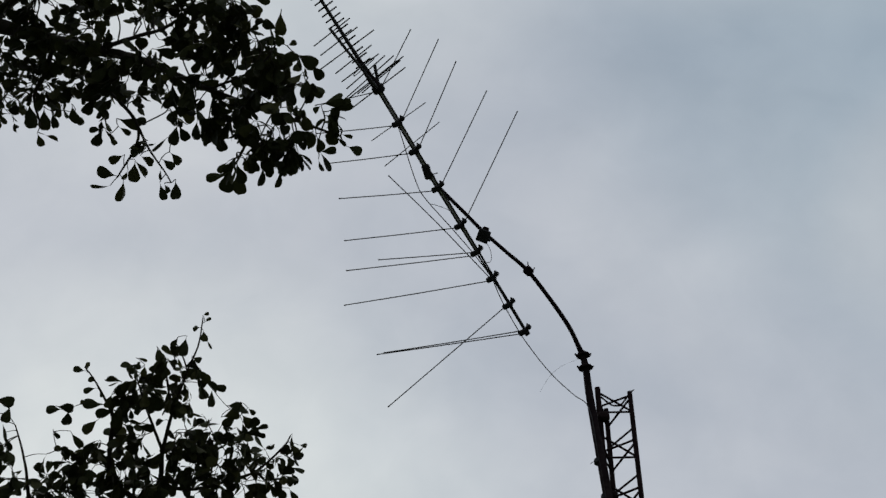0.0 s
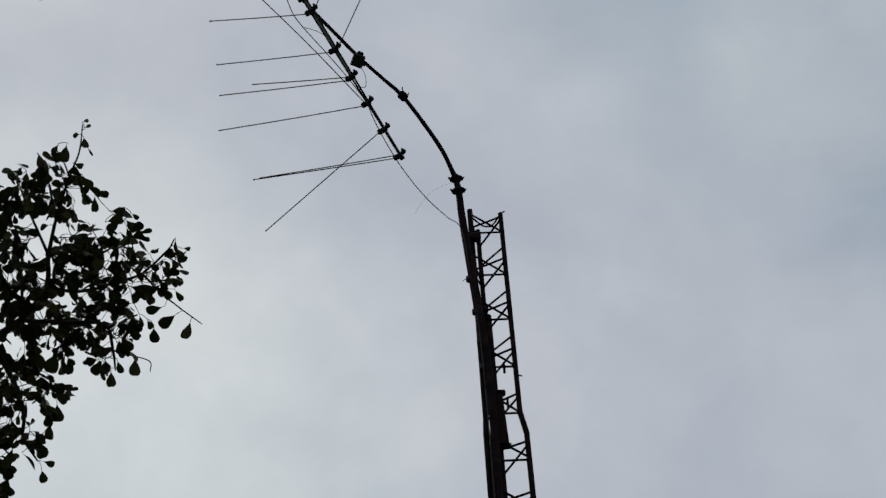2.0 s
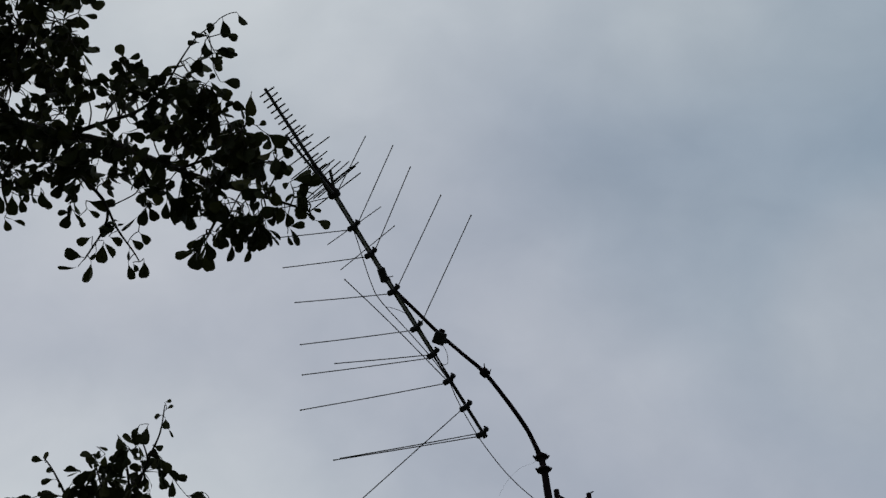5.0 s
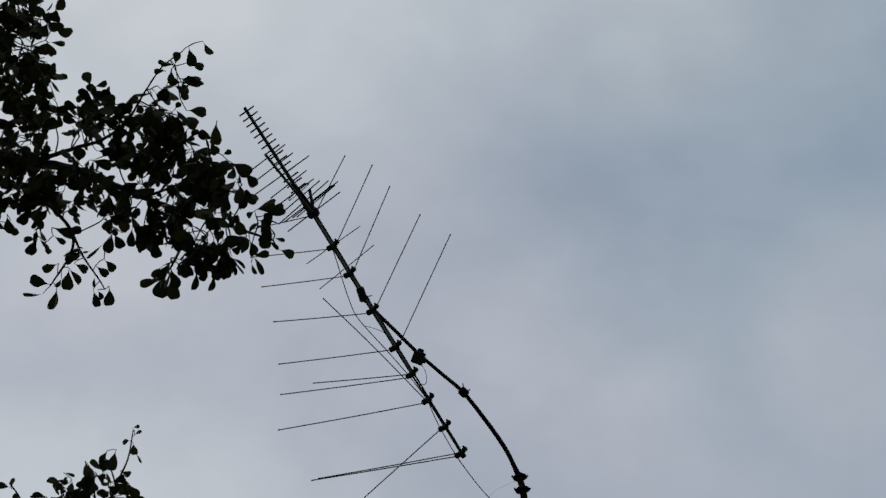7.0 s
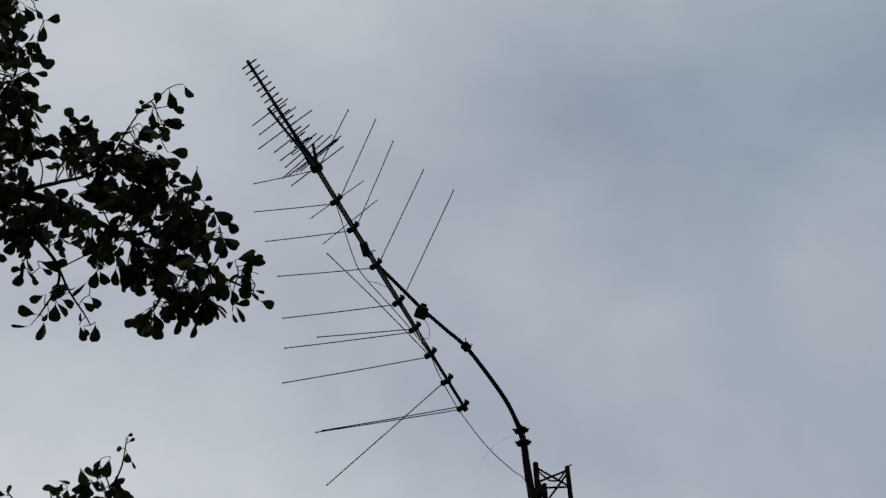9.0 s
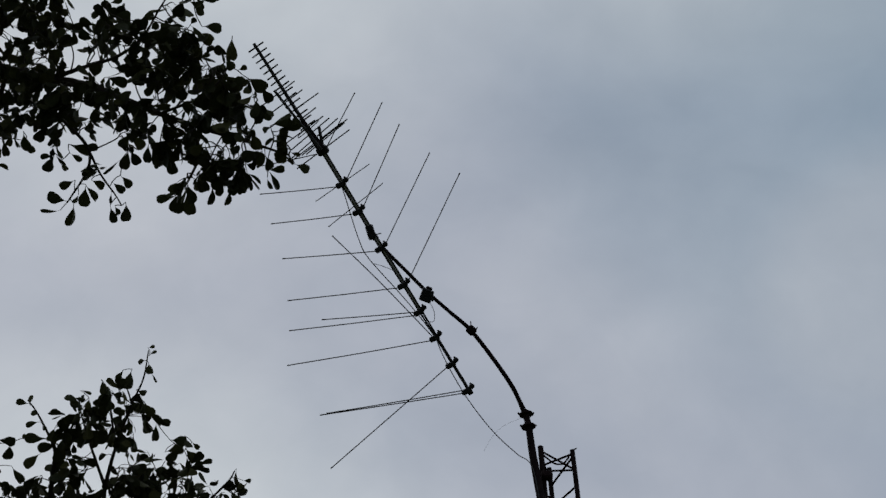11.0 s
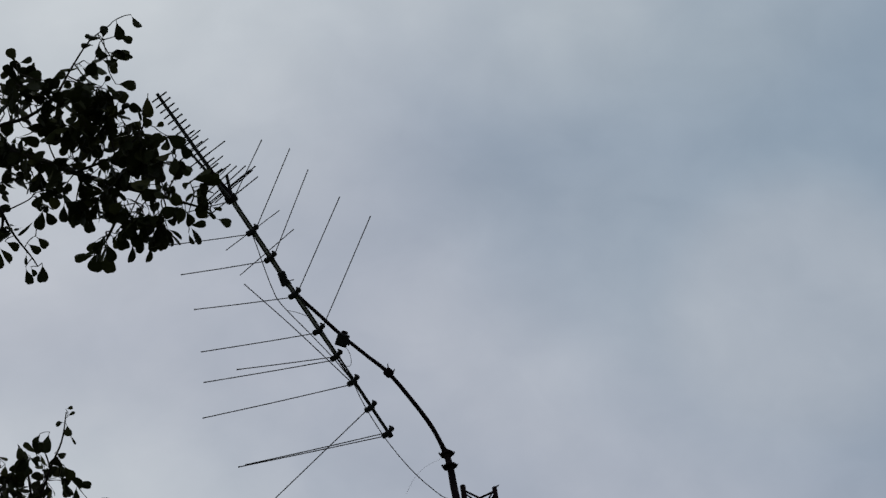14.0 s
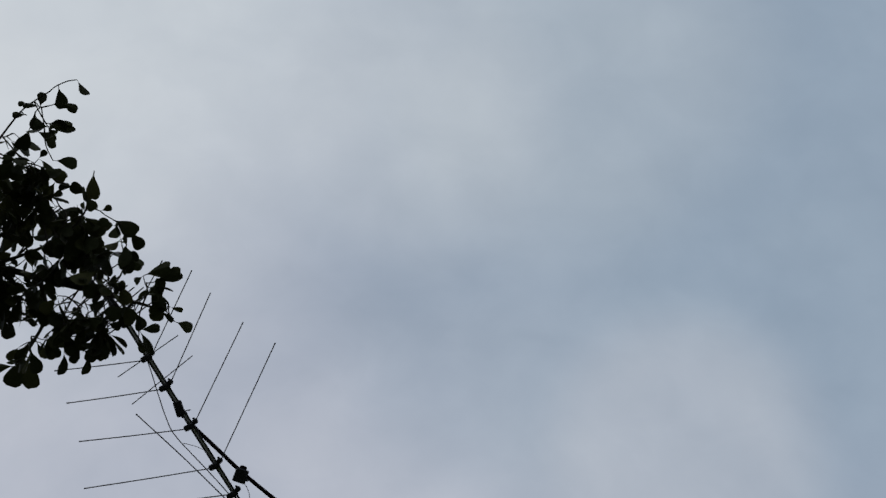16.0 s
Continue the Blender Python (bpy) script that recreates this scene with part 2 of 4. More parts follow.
def build_mast():
    mast = thing("lattice_mast", pose(0.95, 7.9, 0), "tall dark rusted triangular steel lattice mast on a footing", "mast")
    o = Vector((0.95, 7.9, 0))

    def P(leg, z):
        return Vector((leg[0], leg[1], z)) - o

    foot = Shape().block(pose(0, 0.02, 0.06), 0.8, 0.8, 0.3, 0.08)
    part("footing", foot, CONCRETE, mast, "grey concrete footing")
    top, splice, end = 7.27, 5.14, 0.15
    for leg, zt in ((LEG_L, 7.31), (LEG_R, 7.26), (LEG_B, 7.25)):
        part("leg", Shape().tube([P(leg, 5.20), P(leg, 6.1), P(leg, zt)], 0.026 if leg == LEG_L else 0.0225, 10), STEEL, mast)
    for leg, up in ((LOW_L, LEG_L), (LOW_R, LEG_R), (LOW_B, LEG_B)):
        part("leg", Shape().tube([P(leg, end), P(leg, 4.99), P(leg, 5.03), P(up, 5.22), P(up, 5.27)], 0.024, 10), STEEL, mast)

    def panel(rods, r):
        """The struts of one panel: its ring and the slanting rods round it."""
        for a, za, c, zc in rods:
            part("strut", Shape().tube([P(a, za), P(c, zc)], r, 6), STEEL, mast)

    L, R, B = LEG_L, LEG_R, LEG_B
    for k in range(5):
        z = 7.045 - 0.467 * k + (0.035 if k == 4 else 0)
        rods = [(L, z, R, z), (L, z + 0.06, R, z + 0.178), (L, z + 0.22, R, z + 0.005), (R, z + 0.15, B, z + 0.01), (L, z, B, z + 0.02), (L, z + 0.16, B, z + 0.05)]
        panel(rods + ([(R, z + 0.30, B, z + 0.26)] if 0 < k < 4 else []), 0.0098)
    L, R, B = LOW_L, LOW_R, LOW_B
    for k in range(11):
        z = 4.80 - 0.427 * k
        panel([(L, z, R, z), (L, z + 0.06, R, z + 0.16), (L, z + 0.235, R, z + 0.02), (R, z + 0.13, B, z - 0.06), (L, z, B, z + 0.02), (L, z + 0.18, B, z + 0.05)], 0.0095)
    # bent rod across the top and a hook on the leg's end
    part("top_brace", Shape().tube(smooth_path([P(LEG_L, 7.24), P((0.90, 7.83), 7.13), P((0.95, 7.83), 7.115), P((1.0, 7.83), 7.13), P(LEG_R, 7.25)], 4), 0.008, 6), STEEL, mast)
    part("hook", Shape().tube([P(LEG_R, 7.24), P((1.10, 7.82), 7.265), P((1.125, 7.81), 7.275)], [0.01, 0.008, 0.005], 6), STEEL, mast)
    # plate and sleeves where the two sections join
    part("splice_plate", Shape().block(Matrix.Translation(P((0.905, 7.76), 5.13)) @ pose(0, 0, 0, 0, -2.5, 0), 0.095, 0.02, 0.50, 0.2), STEEL, mast, "flat dark steel splice plate")
    part("clamp_plate", Shape().block(Matrix.Translation(P((0.925, 7.775), 5.37)), 0.09, 0.05, 0.05, 0.2), STEEL, mast)
    part("clamp_plate", Shape().block(Matrix.Translation(P((0.93, 7.775), 4.90)), 0.10, 0.05, 0.04, 0.2), STEEL, mast)
    part("clamp_plate", Shape().block(Matrix.Translation(P((0.83, 7.81), 6.98)), 0.10, 0.08, 0.085, 0.25), STEEL, mast, "rusted bracket holding the pole to the mast")
    part("clamp_plate", Shape().block(Matrix.Translation(P((0.845, 7.80), 6.19)), 0.09, 0.07, 0.06, 0.25), STEEL, mast)
    part("bolt", Shape().tube([P((1.13, 7.82), 5.55), P((1.06, 7.82), 5.56)], 0.007, 6), STEEL, mast)
    part("bolt", Shape().tube([P((0.985, 7.82), 5.66), P((0.985, 7.82), 5.58)], 0.011, 6), STEEL, mast)
    part("bolt", Shape().tube([P((0.985, 7.80), 5.34), P((0.985, 7.80), 5.25)], 0.010, 6), STEEL, mast)
    return mast


build_mast()

# ---------------------------------------------------------------- antenna and its bent pole
# the antenna hangs in one plane: first axis along the boom to its tip, second across it, third to the viewer
AX_A, AX_B, AX_N = Vector((-0.5109, -0.6205, 0.5949)), Vector((-0.8585, 0.3337, -0.3893)), Vector((0.0430, -0.7096, -0.7033))
BOOM_FOOT = Vector((0.160, 7.526, 7.731))
SLAB = Matrix((AX_A, AX_B, AX_N)).transposed().to_4x4()
SLAB.translation = BOOM_FOOT


def spot(a, b, n=0.0):
    return SLAB @ Vector((a, b, n))


POLE_KNEE = [(1.74, 0.012), (1.52, -0.008), (1.24, -0.075), (0.965, -0.142), (0.70, -0.224), (0.447, -0.303), (0.108, -0.343), (-0.159, -0.358), (-0.331, -0.346)]


def build_pole():
    foot = Vector((0.82, 7.775, 2.6))
    pole = thing("antenna_pole", Matrix.Translation(foot), "dark steel pipe bent over above the mast", "pole")
    pts = [spot(a, b, -0.045) for a, b in POLE_KNEE]
    pts += [Vector((0.695, 7.745, 7.53)), Vector((0.716, 7.765, 7.20)), Vector((0.748, 7.765, 6.80)), Vector((0.795, 7.765, 6.25)), Vector((0.828, 7.765, 5.8)),
            Vector((0.860, 7.775, 5.15)), Vector((0.842, 7.775, 4.6)), Vector((0.84, 7.775, 2.6))]
    rad = [0.017] * 5 + [0.019, 0.020, 0.021, 0.021, 0.030, 0.034, 0.037, 0.040, 0.041, 0.041, 0.041, 0.041]
    path = smooth_path([(*p, r) for p, r in zip(pts, rad)], 6)
    o = foot
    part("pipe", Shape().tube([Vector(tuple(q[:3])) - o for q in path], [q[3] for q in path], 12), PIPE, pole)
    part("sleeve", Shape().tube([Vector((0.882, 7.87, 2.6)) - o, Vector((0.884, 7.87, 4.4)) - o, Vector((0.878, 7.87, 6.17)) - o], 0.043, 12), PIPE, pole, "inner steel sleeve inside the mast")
    # two flanged collars with their bolts
    for z, x, y, w in ((7.600, 0.684, 7.728, 0.062), (7.475, 0.698, 7.75, 0.064)):
        c = Vector((x, y, z)) - o
        d = Vector((-0.10, -0.12, 0.9)).normalized()
        s = Shape().tube([c - d * 0.040, c - d * 0.018, c - d * 0.008, c + d * 0.008, c + d * 0.018, c + d * 0.04], [0.030, 0.038, w, w, 0.038, 0.028], 12)
        col = part("collar", s, PIPE, pole, "flanged steel pipe collar")
        for sx in (-1, 1):
            part("bolt", Shape().tube([c + Vector((sx * 0.052, 0, -0.016)), c + Vector((sx * 0.072, -0.01, 0.014))], 0.009, 6), PIPE, col)
    # clamp half-way up the bend, with protruding bolt ends
    turn = SLAB @ Matrix.Translation((0.446, -0.306, -0.045)) @ pose(0, 0, 0, 0, 0, 16)
    turn.translation -= o
    cl = part("clamp", Shape().block(turn, 0.085, 0.082, 0.07, 0.22), PIPE, pole, "square bolted pipe clamp")
    part("bolt", Shape().tube([turn @ Vector((0.03, -0.03, 0)), turn @ Vector((0.062, -0.058, 0))], 0.005, 6), PIPE, cl)
    part("bolt", Shape().tube([turn @ Vector((-0.03, -0.03, 0)), turn @ Vector((-0.02, -0.062, 0))], 0.005, 6), PIPE, cl)
    # cable ties and their loose ends down the pole
    for x, z in ((0.752, 6.50), (0.785, 6.16), (0.806, 5.86), (0.815, 5.62)):
        c = Vector((x, 7.775, z)) - o
        tie = Shape().tube([c + Vector((0, 0, -0.018)), c + Vector((0, 0, 0.018))], 0.0415, 10)
        part("tie", tie, PLASTIC, pole)
        if z > 6.3:
            part("tie", Shape().tube([c + Vector((-0.03, -0.01, 0.0)), c + Vector((-0.062, -0.02, -0.022)), c + Vector((-0.072, -0.02, -0.035))], 0.003, 5), PLASTIC, pole)
    return pole


build_pole()


def build_balun():
    m = SLAB @ Matrix.Translation((0.945, -0.133, 0.0)) @ pose(0, 0, 0, 0, 0, 38)
    box = thing("balun_box", m, "black weatherproof junction box clamped to the bent pole", "junction box")
    part("body", Shape().block(pose(0, 0.018, 0.005), 0.112, 0.118, 0.06, 0.13), PLASTIC, box)
    part("lid", Shape().block(pose(0, 0.018, 0.038), 0.098, 0.104, 0.012, 0.3), PLASTIC, box)
    part("bracket", Shape().block(pose(0, -0.045, -0.03), 0.06, 0.05, 0.06, 0.2), PIPE, box, "steel bracket round the pole")
    part("gland", Shape().tube([(-0.05, 0.03, 0.0), (-0.076, 0.04, 0.0)], 0.011, 8), PLASTIC, box)


build_balun()


def build_antenna():
    ant = thing("television_antenna", SLAB, "weathered aluminium television antenna hanging askew with bent elements", "antenna")
    # twin rails of the boom, and the single boom of the front section
    for side in (-1, 1):
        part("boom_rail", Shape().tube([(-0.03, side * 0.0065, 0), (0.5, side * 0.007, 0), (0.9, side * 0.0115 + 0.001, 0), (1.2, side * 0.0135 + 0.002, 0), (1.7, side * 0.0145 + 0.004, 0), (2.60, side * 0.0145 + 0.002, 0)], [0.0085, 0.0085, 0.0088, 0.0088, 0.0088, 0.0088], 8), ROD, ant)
    # added strip: light on the boom's bottom face, painted pale between dark sides
    part("boom_web", Shape().block(pose(1.70, 0.002, 0.001), 1.76, 0.018, 0.010, 0.2), BOOM_LIT, ant, "pale strip painted as the lit underside of the boom")
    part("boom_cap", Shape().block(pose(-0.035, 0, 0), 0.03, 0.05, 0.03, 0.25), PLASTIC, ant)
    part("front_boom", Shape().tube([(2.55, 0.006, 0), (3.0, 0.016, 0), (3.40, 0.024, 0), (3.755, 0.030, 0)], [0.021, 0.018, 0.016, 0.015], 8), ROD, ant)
    part("stiffener", Shape().tube([(1.74, 0.012, -0.025), (1.62, 0.004, -0.03)], [0.026, 0.03], 8), PIPE, ant, "flattened end of the pole strapped to the boom")
    part("boom_clamp", Shape().block(pose(1.70, 0.014, -0.012, 0, 0, -14), 0.14, 0.075, 0.05, 0.25), PLASTIC, ant, "boom clamp with bolt")
    part("bolt", Shape().tube([(1.655, -0.02, 0.0), (1.64, -0.062, 0.0)], 0.005, 6), ALU, ant)

    def insulator(a, big=1.0):
        s = Shape().block(pose(a - 0.004, 0.022, 0.016, 0, 0, -6), 0.052 * big, 0.098 * big, 0.04, 0.28)
        s.block(pose(a + 0.010, -0.040, 0.020, 0, 0, 10), 0.046 * big, 0.050 * big, 0.045, 0.28)
        ins = part("insulator", s, PLASTIC, ant, "black plastic element insulator")
        part("wing_nut", Shape().block(pose(a + 0.034, -0.044, 0.02, 0, 0, 25), 0.028, 0.018, 0.02, 0.3), PLASTIC, ins)

    for a in (0.004, 0.283, 0.568, 0.843, 1.129, 1.524, 1.922, 2.218):
        insulator(a)
    part("insulator", Shape().block(pose(2.575, 0.002, 0.0, 0, 0, -5), 0.085, 0.115, 0.06, 0.3), PLASTIC, ant, "black plastic hinge block of the reflector")

    def element(p, q, r=0.0050, sag=0.0):
        mid = ((p[0] + q[0]) / 2 - sag, (p[1] + q[1]) / 2, 0.012)
        pts = smooth_path([(*p, 0.014), mid, (*q, 0.012)], 4)
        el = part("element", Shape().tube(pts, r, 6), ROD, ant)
        d = (Vector(tuple(pts[-1])) - Vector(tuple(pts[-2]))).normalized()
        part("element_cap", Shape().tube([Vector(tuple(pts[-1])) - d * 0.006, Vector(tuple(pts[-1])) + d * 0.012], 0.0064, 6), PLASTIC, el)

    # swept-forward half elements across the boom
    for foot, tip in ((1.135, (1.735, -0.962)), (1.535, (2.04, -0.822)), (1.93, (2.412, -0.722)), (2.226, (2.668, -0.690)), (2.58, (2.875, -0.520))):
        element((foot, -0.045), tip)
    for foot, tip, sag in ((2.565, (2.742, 0.560), 0.003), (2.208, (2.518, 0.690), 0.003), (1.915, (2.232, 0.744), 0.003), (1.514, (1.903, 0.818), 0.003), (1.121, (1.551, 0.975), 0.003),
                           (0.825, (1.309, 1.103), 0.003), (0.857, (1.240, 0.800), 0.002), (0.556, (1.049, 1.281), 0.004), (-0.006, (0.510, 1.260), 0.002), (0.022, (0.492, 1.200), 0.003)):
        element((foot, 0.045), tip, sag=sag)
    element((0.280, 0.055), (0.055, 1.422), 0.005)            # knocked backwards
    element((0.588, 0.03), (1.842, 0.330), 0.005, -0.045)      # broken, folded along the boom
    for a0, b0, a1, b1 in ((2.205, 0.301, 2.247, -0.305), (1.944, 0.320, 2.030, -0.319)):
        part("element", Shape().tube([(a0, b0, -0.012), (a1, b1, -0.012)], 0.0046, 6), ROD, ant)

    # front section: short directors at even steps
    for k in range(15):
        a = 3.714 - 0.0622 * k
        c = 0.030 - 0.0022 * k
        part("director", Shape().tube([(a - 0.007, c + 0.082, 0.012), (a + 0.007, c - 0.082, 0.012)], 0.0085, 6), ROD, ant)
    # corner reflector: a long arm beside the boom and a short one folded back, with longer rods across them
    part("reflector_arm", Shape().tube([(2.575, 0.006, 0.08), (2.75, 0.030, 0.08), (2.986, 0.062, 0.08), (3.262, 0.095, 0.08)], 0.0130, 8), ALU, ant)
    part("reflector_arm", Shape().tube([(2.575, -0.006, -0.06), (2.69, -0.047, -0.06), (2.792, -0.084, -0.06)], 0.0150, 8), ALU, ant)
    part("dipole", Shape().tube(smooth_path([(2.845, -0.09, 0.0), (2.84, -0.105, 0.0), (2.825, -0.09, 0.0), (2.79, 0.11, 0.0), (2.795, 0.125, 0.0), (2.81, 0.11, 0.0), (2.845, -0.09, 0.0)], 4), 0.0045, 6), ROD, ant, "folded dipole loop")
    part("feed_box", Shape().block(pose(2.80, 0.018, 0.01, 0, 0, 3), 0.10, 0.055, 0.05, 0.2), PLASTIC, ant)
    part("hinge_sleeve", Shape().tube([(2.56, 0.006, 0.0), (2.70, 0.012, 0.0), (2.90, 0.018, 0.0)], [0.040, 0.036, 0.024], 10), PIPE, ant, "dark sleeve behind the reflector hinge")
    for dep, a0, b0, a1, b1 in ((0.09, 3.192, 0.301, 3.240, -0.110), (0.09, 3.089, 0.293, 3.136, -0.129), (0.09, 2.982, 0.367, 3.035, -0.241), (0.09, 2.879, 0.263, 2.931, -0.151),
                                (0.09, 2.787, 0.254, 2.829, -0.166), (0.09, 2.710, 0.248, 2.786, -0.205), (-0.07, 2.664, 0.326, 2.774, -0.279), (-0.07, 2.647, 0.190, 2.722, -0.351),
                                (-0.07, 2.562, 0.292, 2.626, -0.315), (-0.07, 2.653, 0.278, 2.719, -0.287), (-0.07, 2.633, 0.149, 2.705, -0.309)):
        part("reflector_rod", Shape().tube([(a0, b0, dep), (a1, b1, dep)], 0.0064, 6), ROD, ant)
    return ant


build_antenna()


def build_cable(name, pts, label, r=0.0045):
    o = Vector(tuple(pts[-1]))
    c = thing(name, Matrix.Translation(o), label, "cable")
    part("sheath", Shape().tube([Vector(tuple(p)) - o for p in smooth_path(pts, 6)], r, 6), CABLE, c)


build_cable("antenna_cable", [spot(*p) for p in ((2.19, 0.025, 0.03), (2.06, 0.055, 0.03), (1.925, 0.09, 0.02), (1.685, 0.145, 0.01), (1.511, 0.157, 0.01), (1.133, 0.088, 0.02), (0.843, 0.040, 0.03),
            (0.58, 0.015, 0.045), (0.42, 0.035, 0.04), (0.25, 0.049, 0.03), (-0.006, 0.054, 0.02), (-0.228, 0.038, 0.0), (-0.40, 0.015, 0.0), (-0.559, -0.02, 0.0), (-0.739, -0.076, 0.0))]
            + [(0.70, 7.742, 7.03), (0.745, 7.738, 6.6), (0.79, 7.735, 6.0), (0.805, 7.733, 5.2), (0.81, 7.733, 4.0), (0.82, 7.735, 2.7)], "grey coaxial cable drooping from the boom down the pole")
build_cable("loose_wire", [spot(*p) for p in ((-0.548, 0.173, 0.0), (-0.50, 0.09, 0.0), (-0.470, 0.020, 0.0), (-0.447, -0.102, 0.0), (-0.471, -0.257, -0.02), (-0.476, -0.30, -0.03))], "hair-thin loose wire hanging from the pole collar", 0.0009)
build_cable("feed_cable", [spot(*p) for p in ((1.44, 0.150, 0.012), (1.41, 0.115, 0.012), (1.35, 0.063, 0.02), (1.30, 0.03, 0.02), (1.26, 0.008, 0.02))], "short loose grey cable tail beside the boom", 0.003)
build_cable("box_cable", [spot(*p) for p in ((0.885, -0.105, 0.0), (0.83, -0.112, 0.0), (0.762, -0.098, 0.0), (0.70, -0.055, 0.005), (0.72, -0.01, 0.015))], "thin grey cable looping from junction box to boom", 0.003)


# ---------------------------------------------------------------- trees
def leaf_mesh(seed):
    """An obovate leaf on its stalk, one unit long, hanging along -z, folded along the midrib and a little curled."""
    rnd = random.Random(seed)
    s = Shape()
    fold, curl, w = rnd.uniform(0.05, 0.55), rnd.uniform(-0.3, 0.4), rnd.uniform(0.24, 0.32)
    rows = [(0.17, 0.06), (0.28, 0.24), (0.42, 0.56), (0.58, 0.88), (0.76, 1.0), (0.90, 0.84), (0.98, 0.48)]
    s.v += [Vector((0.014, 0, 0)), Vector((-0.014, 0, 0))]
    for z, h in rows:
        y = curl * (z - 0.2) ** 2
        wob = 1 + rnd.uniform(-0.08, 0.08)
        s.v += [Vector((-w * h * wob, y + fold * w * h, -z)), Vector((0, y, -z)), Vector((w * h / wob, y + fold * w * h, -z))]
    s.f += [(0, 1, 2, 3), (0, 3, 4)]
    for i in range(len(rows) - 1):
        a = 2 + 3 * i
        s.f += [(a, a + 3, a + 4, a + 1), (a + 1, a + 4, a + 5, a + 2)]
    return s


LEAVES = [leaf_mesh(k) for k in range(6)]
LEAF_DATA = [s.mesh("leaf", LEAF) for s in LEAVES]


class Growth:
    """One tree: a trunk, its limbs, leafy clumps on them, sprigs of single leaves, and the rest of its crown."""

    def __init__(self, name, foot, crotch, leaf_len, density, seed, across, down):
        """across, down: the two directions of the sheet in which its sprigs spread."""
        self.rnd = random.Random(seed)
        self.foot, self.crotch, self.leaf_len, self.density = Vector(foot), crotch, leaf_len, density
        self.across, self.down = Vector(across), Vector(down)
        self.ob = thing(name, Matrix.Translation(foot), "broadleaf tree", "tree", group="trees beside the mast")
        x, y, _ = foot
        self.trunk = smooth_path([(x, y, -0.25, 0.17), (x + 0.03, y + 0.02, 0.5, 0.125), (x - 0.02, y, 1.4, 0.105), (*crotch, 0.085), (crotch[0] - 0.25, crotch[1] + 0.1, crotch[2] + 1.2, 0.045),
                                  (crotch[0] - 0.3, crotch[1] + 0.2, crotch[2] + 2.0, 0.012)], 6)
        self.solid("trunk", self.trunk, 14, 0.05)
        self.twigs, self.leaves, self.singles, self.nodes = Shape(), [], [], []

    def wild(self, flat=1.0):
        return Vector((self.rnd.gauss(0, 1), self.rnd.gauss(0, 1), self.rnd.gauss(0, flat)))

    def solid(self, name, path, sides, knots=0.0):
        shape = Shape().tube([Vector(tuple(p[:3])) - self.foot for p in path], [p[3] * (1 + knots * math.sin(i * 2.1)) for i, p in enumerate(path)], sides)
        part(name, shape, BARK, self.ob)

    def limb(self, path):
        """A limb through points with a radius each; the first one may stand free, and is then led back to the trunk."""
        root = Vector(path[0][:3])
        pts = [np.array([*(Vector(tuple(p[:3])) + 0.05 * float(p[3]) * self.wild()), p[3]]) for p in smooth_path(path, 5)]
        full = pts
        if not any((q[0] - root).length < 0.05 for q in self.nodes):
            joint = min(self.trunk, key=lambda p: (Vector(tuple(p[:3])) - root - Vector((0, 0, -0.3))).length)
            mid = [(joint[k] + root[k]) / 2 + (0.06 if k == 2 else 0) for k in range(3)]
            full = smooth_path([(*joint[:3], path[0][3] * 1.5), (*mid, path[0][3] * 1.2), tuple(pts[0])], 5)[:-1] + pts
        self.solid("limb", full, 9, 0.04)
        self.nodes += [(Vector(tuple(p[:3])), float(p[3])) for p in pts]

    def twig(self, start, end, r0, r1, bow, steps=5):
        """A bowed twig from start to end; its points."""
        mid = (start + end) / 2 + Vector((self.rnd.uniform(-1, 1), self.rnd.uniform(-1, 1), self.rnd.uniform(-0.3, 1))) * (end - start).length * bow
        pts = [Vector(tuple(p)) for p in smooth_path([start, mid, end], steps)]
        self.twigs.tube([p - self.foot for p in pts], [r0 + (r1 - r0) * i / (len(pts) - 1) for i in range(len(pts))], 5)
        return pts

    def clumps(self, spots):
        """Leafy clumps (x, y, z, radius), each on a spray off the nearest limb."""
        for cx, cy, cz, cr in spots:
            c = Vector((cx, cy, cz))
            start, thick = min(self.nodes, key=lambda q: (q[0] - c).length)
            spray = self.twig(start, c, min(thick * 0.75, 0.0014 + 0.005 * (c - start).length), 0.0013, 0.22)
            knots = spray[len(spray) // 3:]
            for _ in range(max(1, round(self.density * (cr / self.leaf_len) ** 2 + 0.9))):
                u = self.wild()
                tip = c + u.normalized() * cr * self.rnd.uniform(0.15, 1.0) ** 0.5
                knot = min(knots, key=lambda q: (q - tip).length * self.rnd.uniform(0.7, 1.4))
                tw = self.twig(knot, tip, 0.0011 + 0.0012 * min(1, (tip - knot).length / 0.12), 0.0007, 0.18, 3)
                way = (tip - knot).normalized()
                for i in range(self.rnd.choice((2, 3, 3, 4, 5))):
                    at = tw[-1] if i < 3 else tw[self.rnd.randrange(2, len(tw))]
                    hang = (way * 0.55 + self.wild(0.8) * 0.55 + Vector((0, 0, -0.75))).normalized()
                    self.leaves.append((at, hang, self.rnd.uniform(0, 6.283), self.leaf_len * self.rnd.choice((0.55, 0.75, 0.9, 1.0, 1.0, 1.15)) * self.rnd.uniform(0.9, 1.1), self.rnd.randrange(6)))

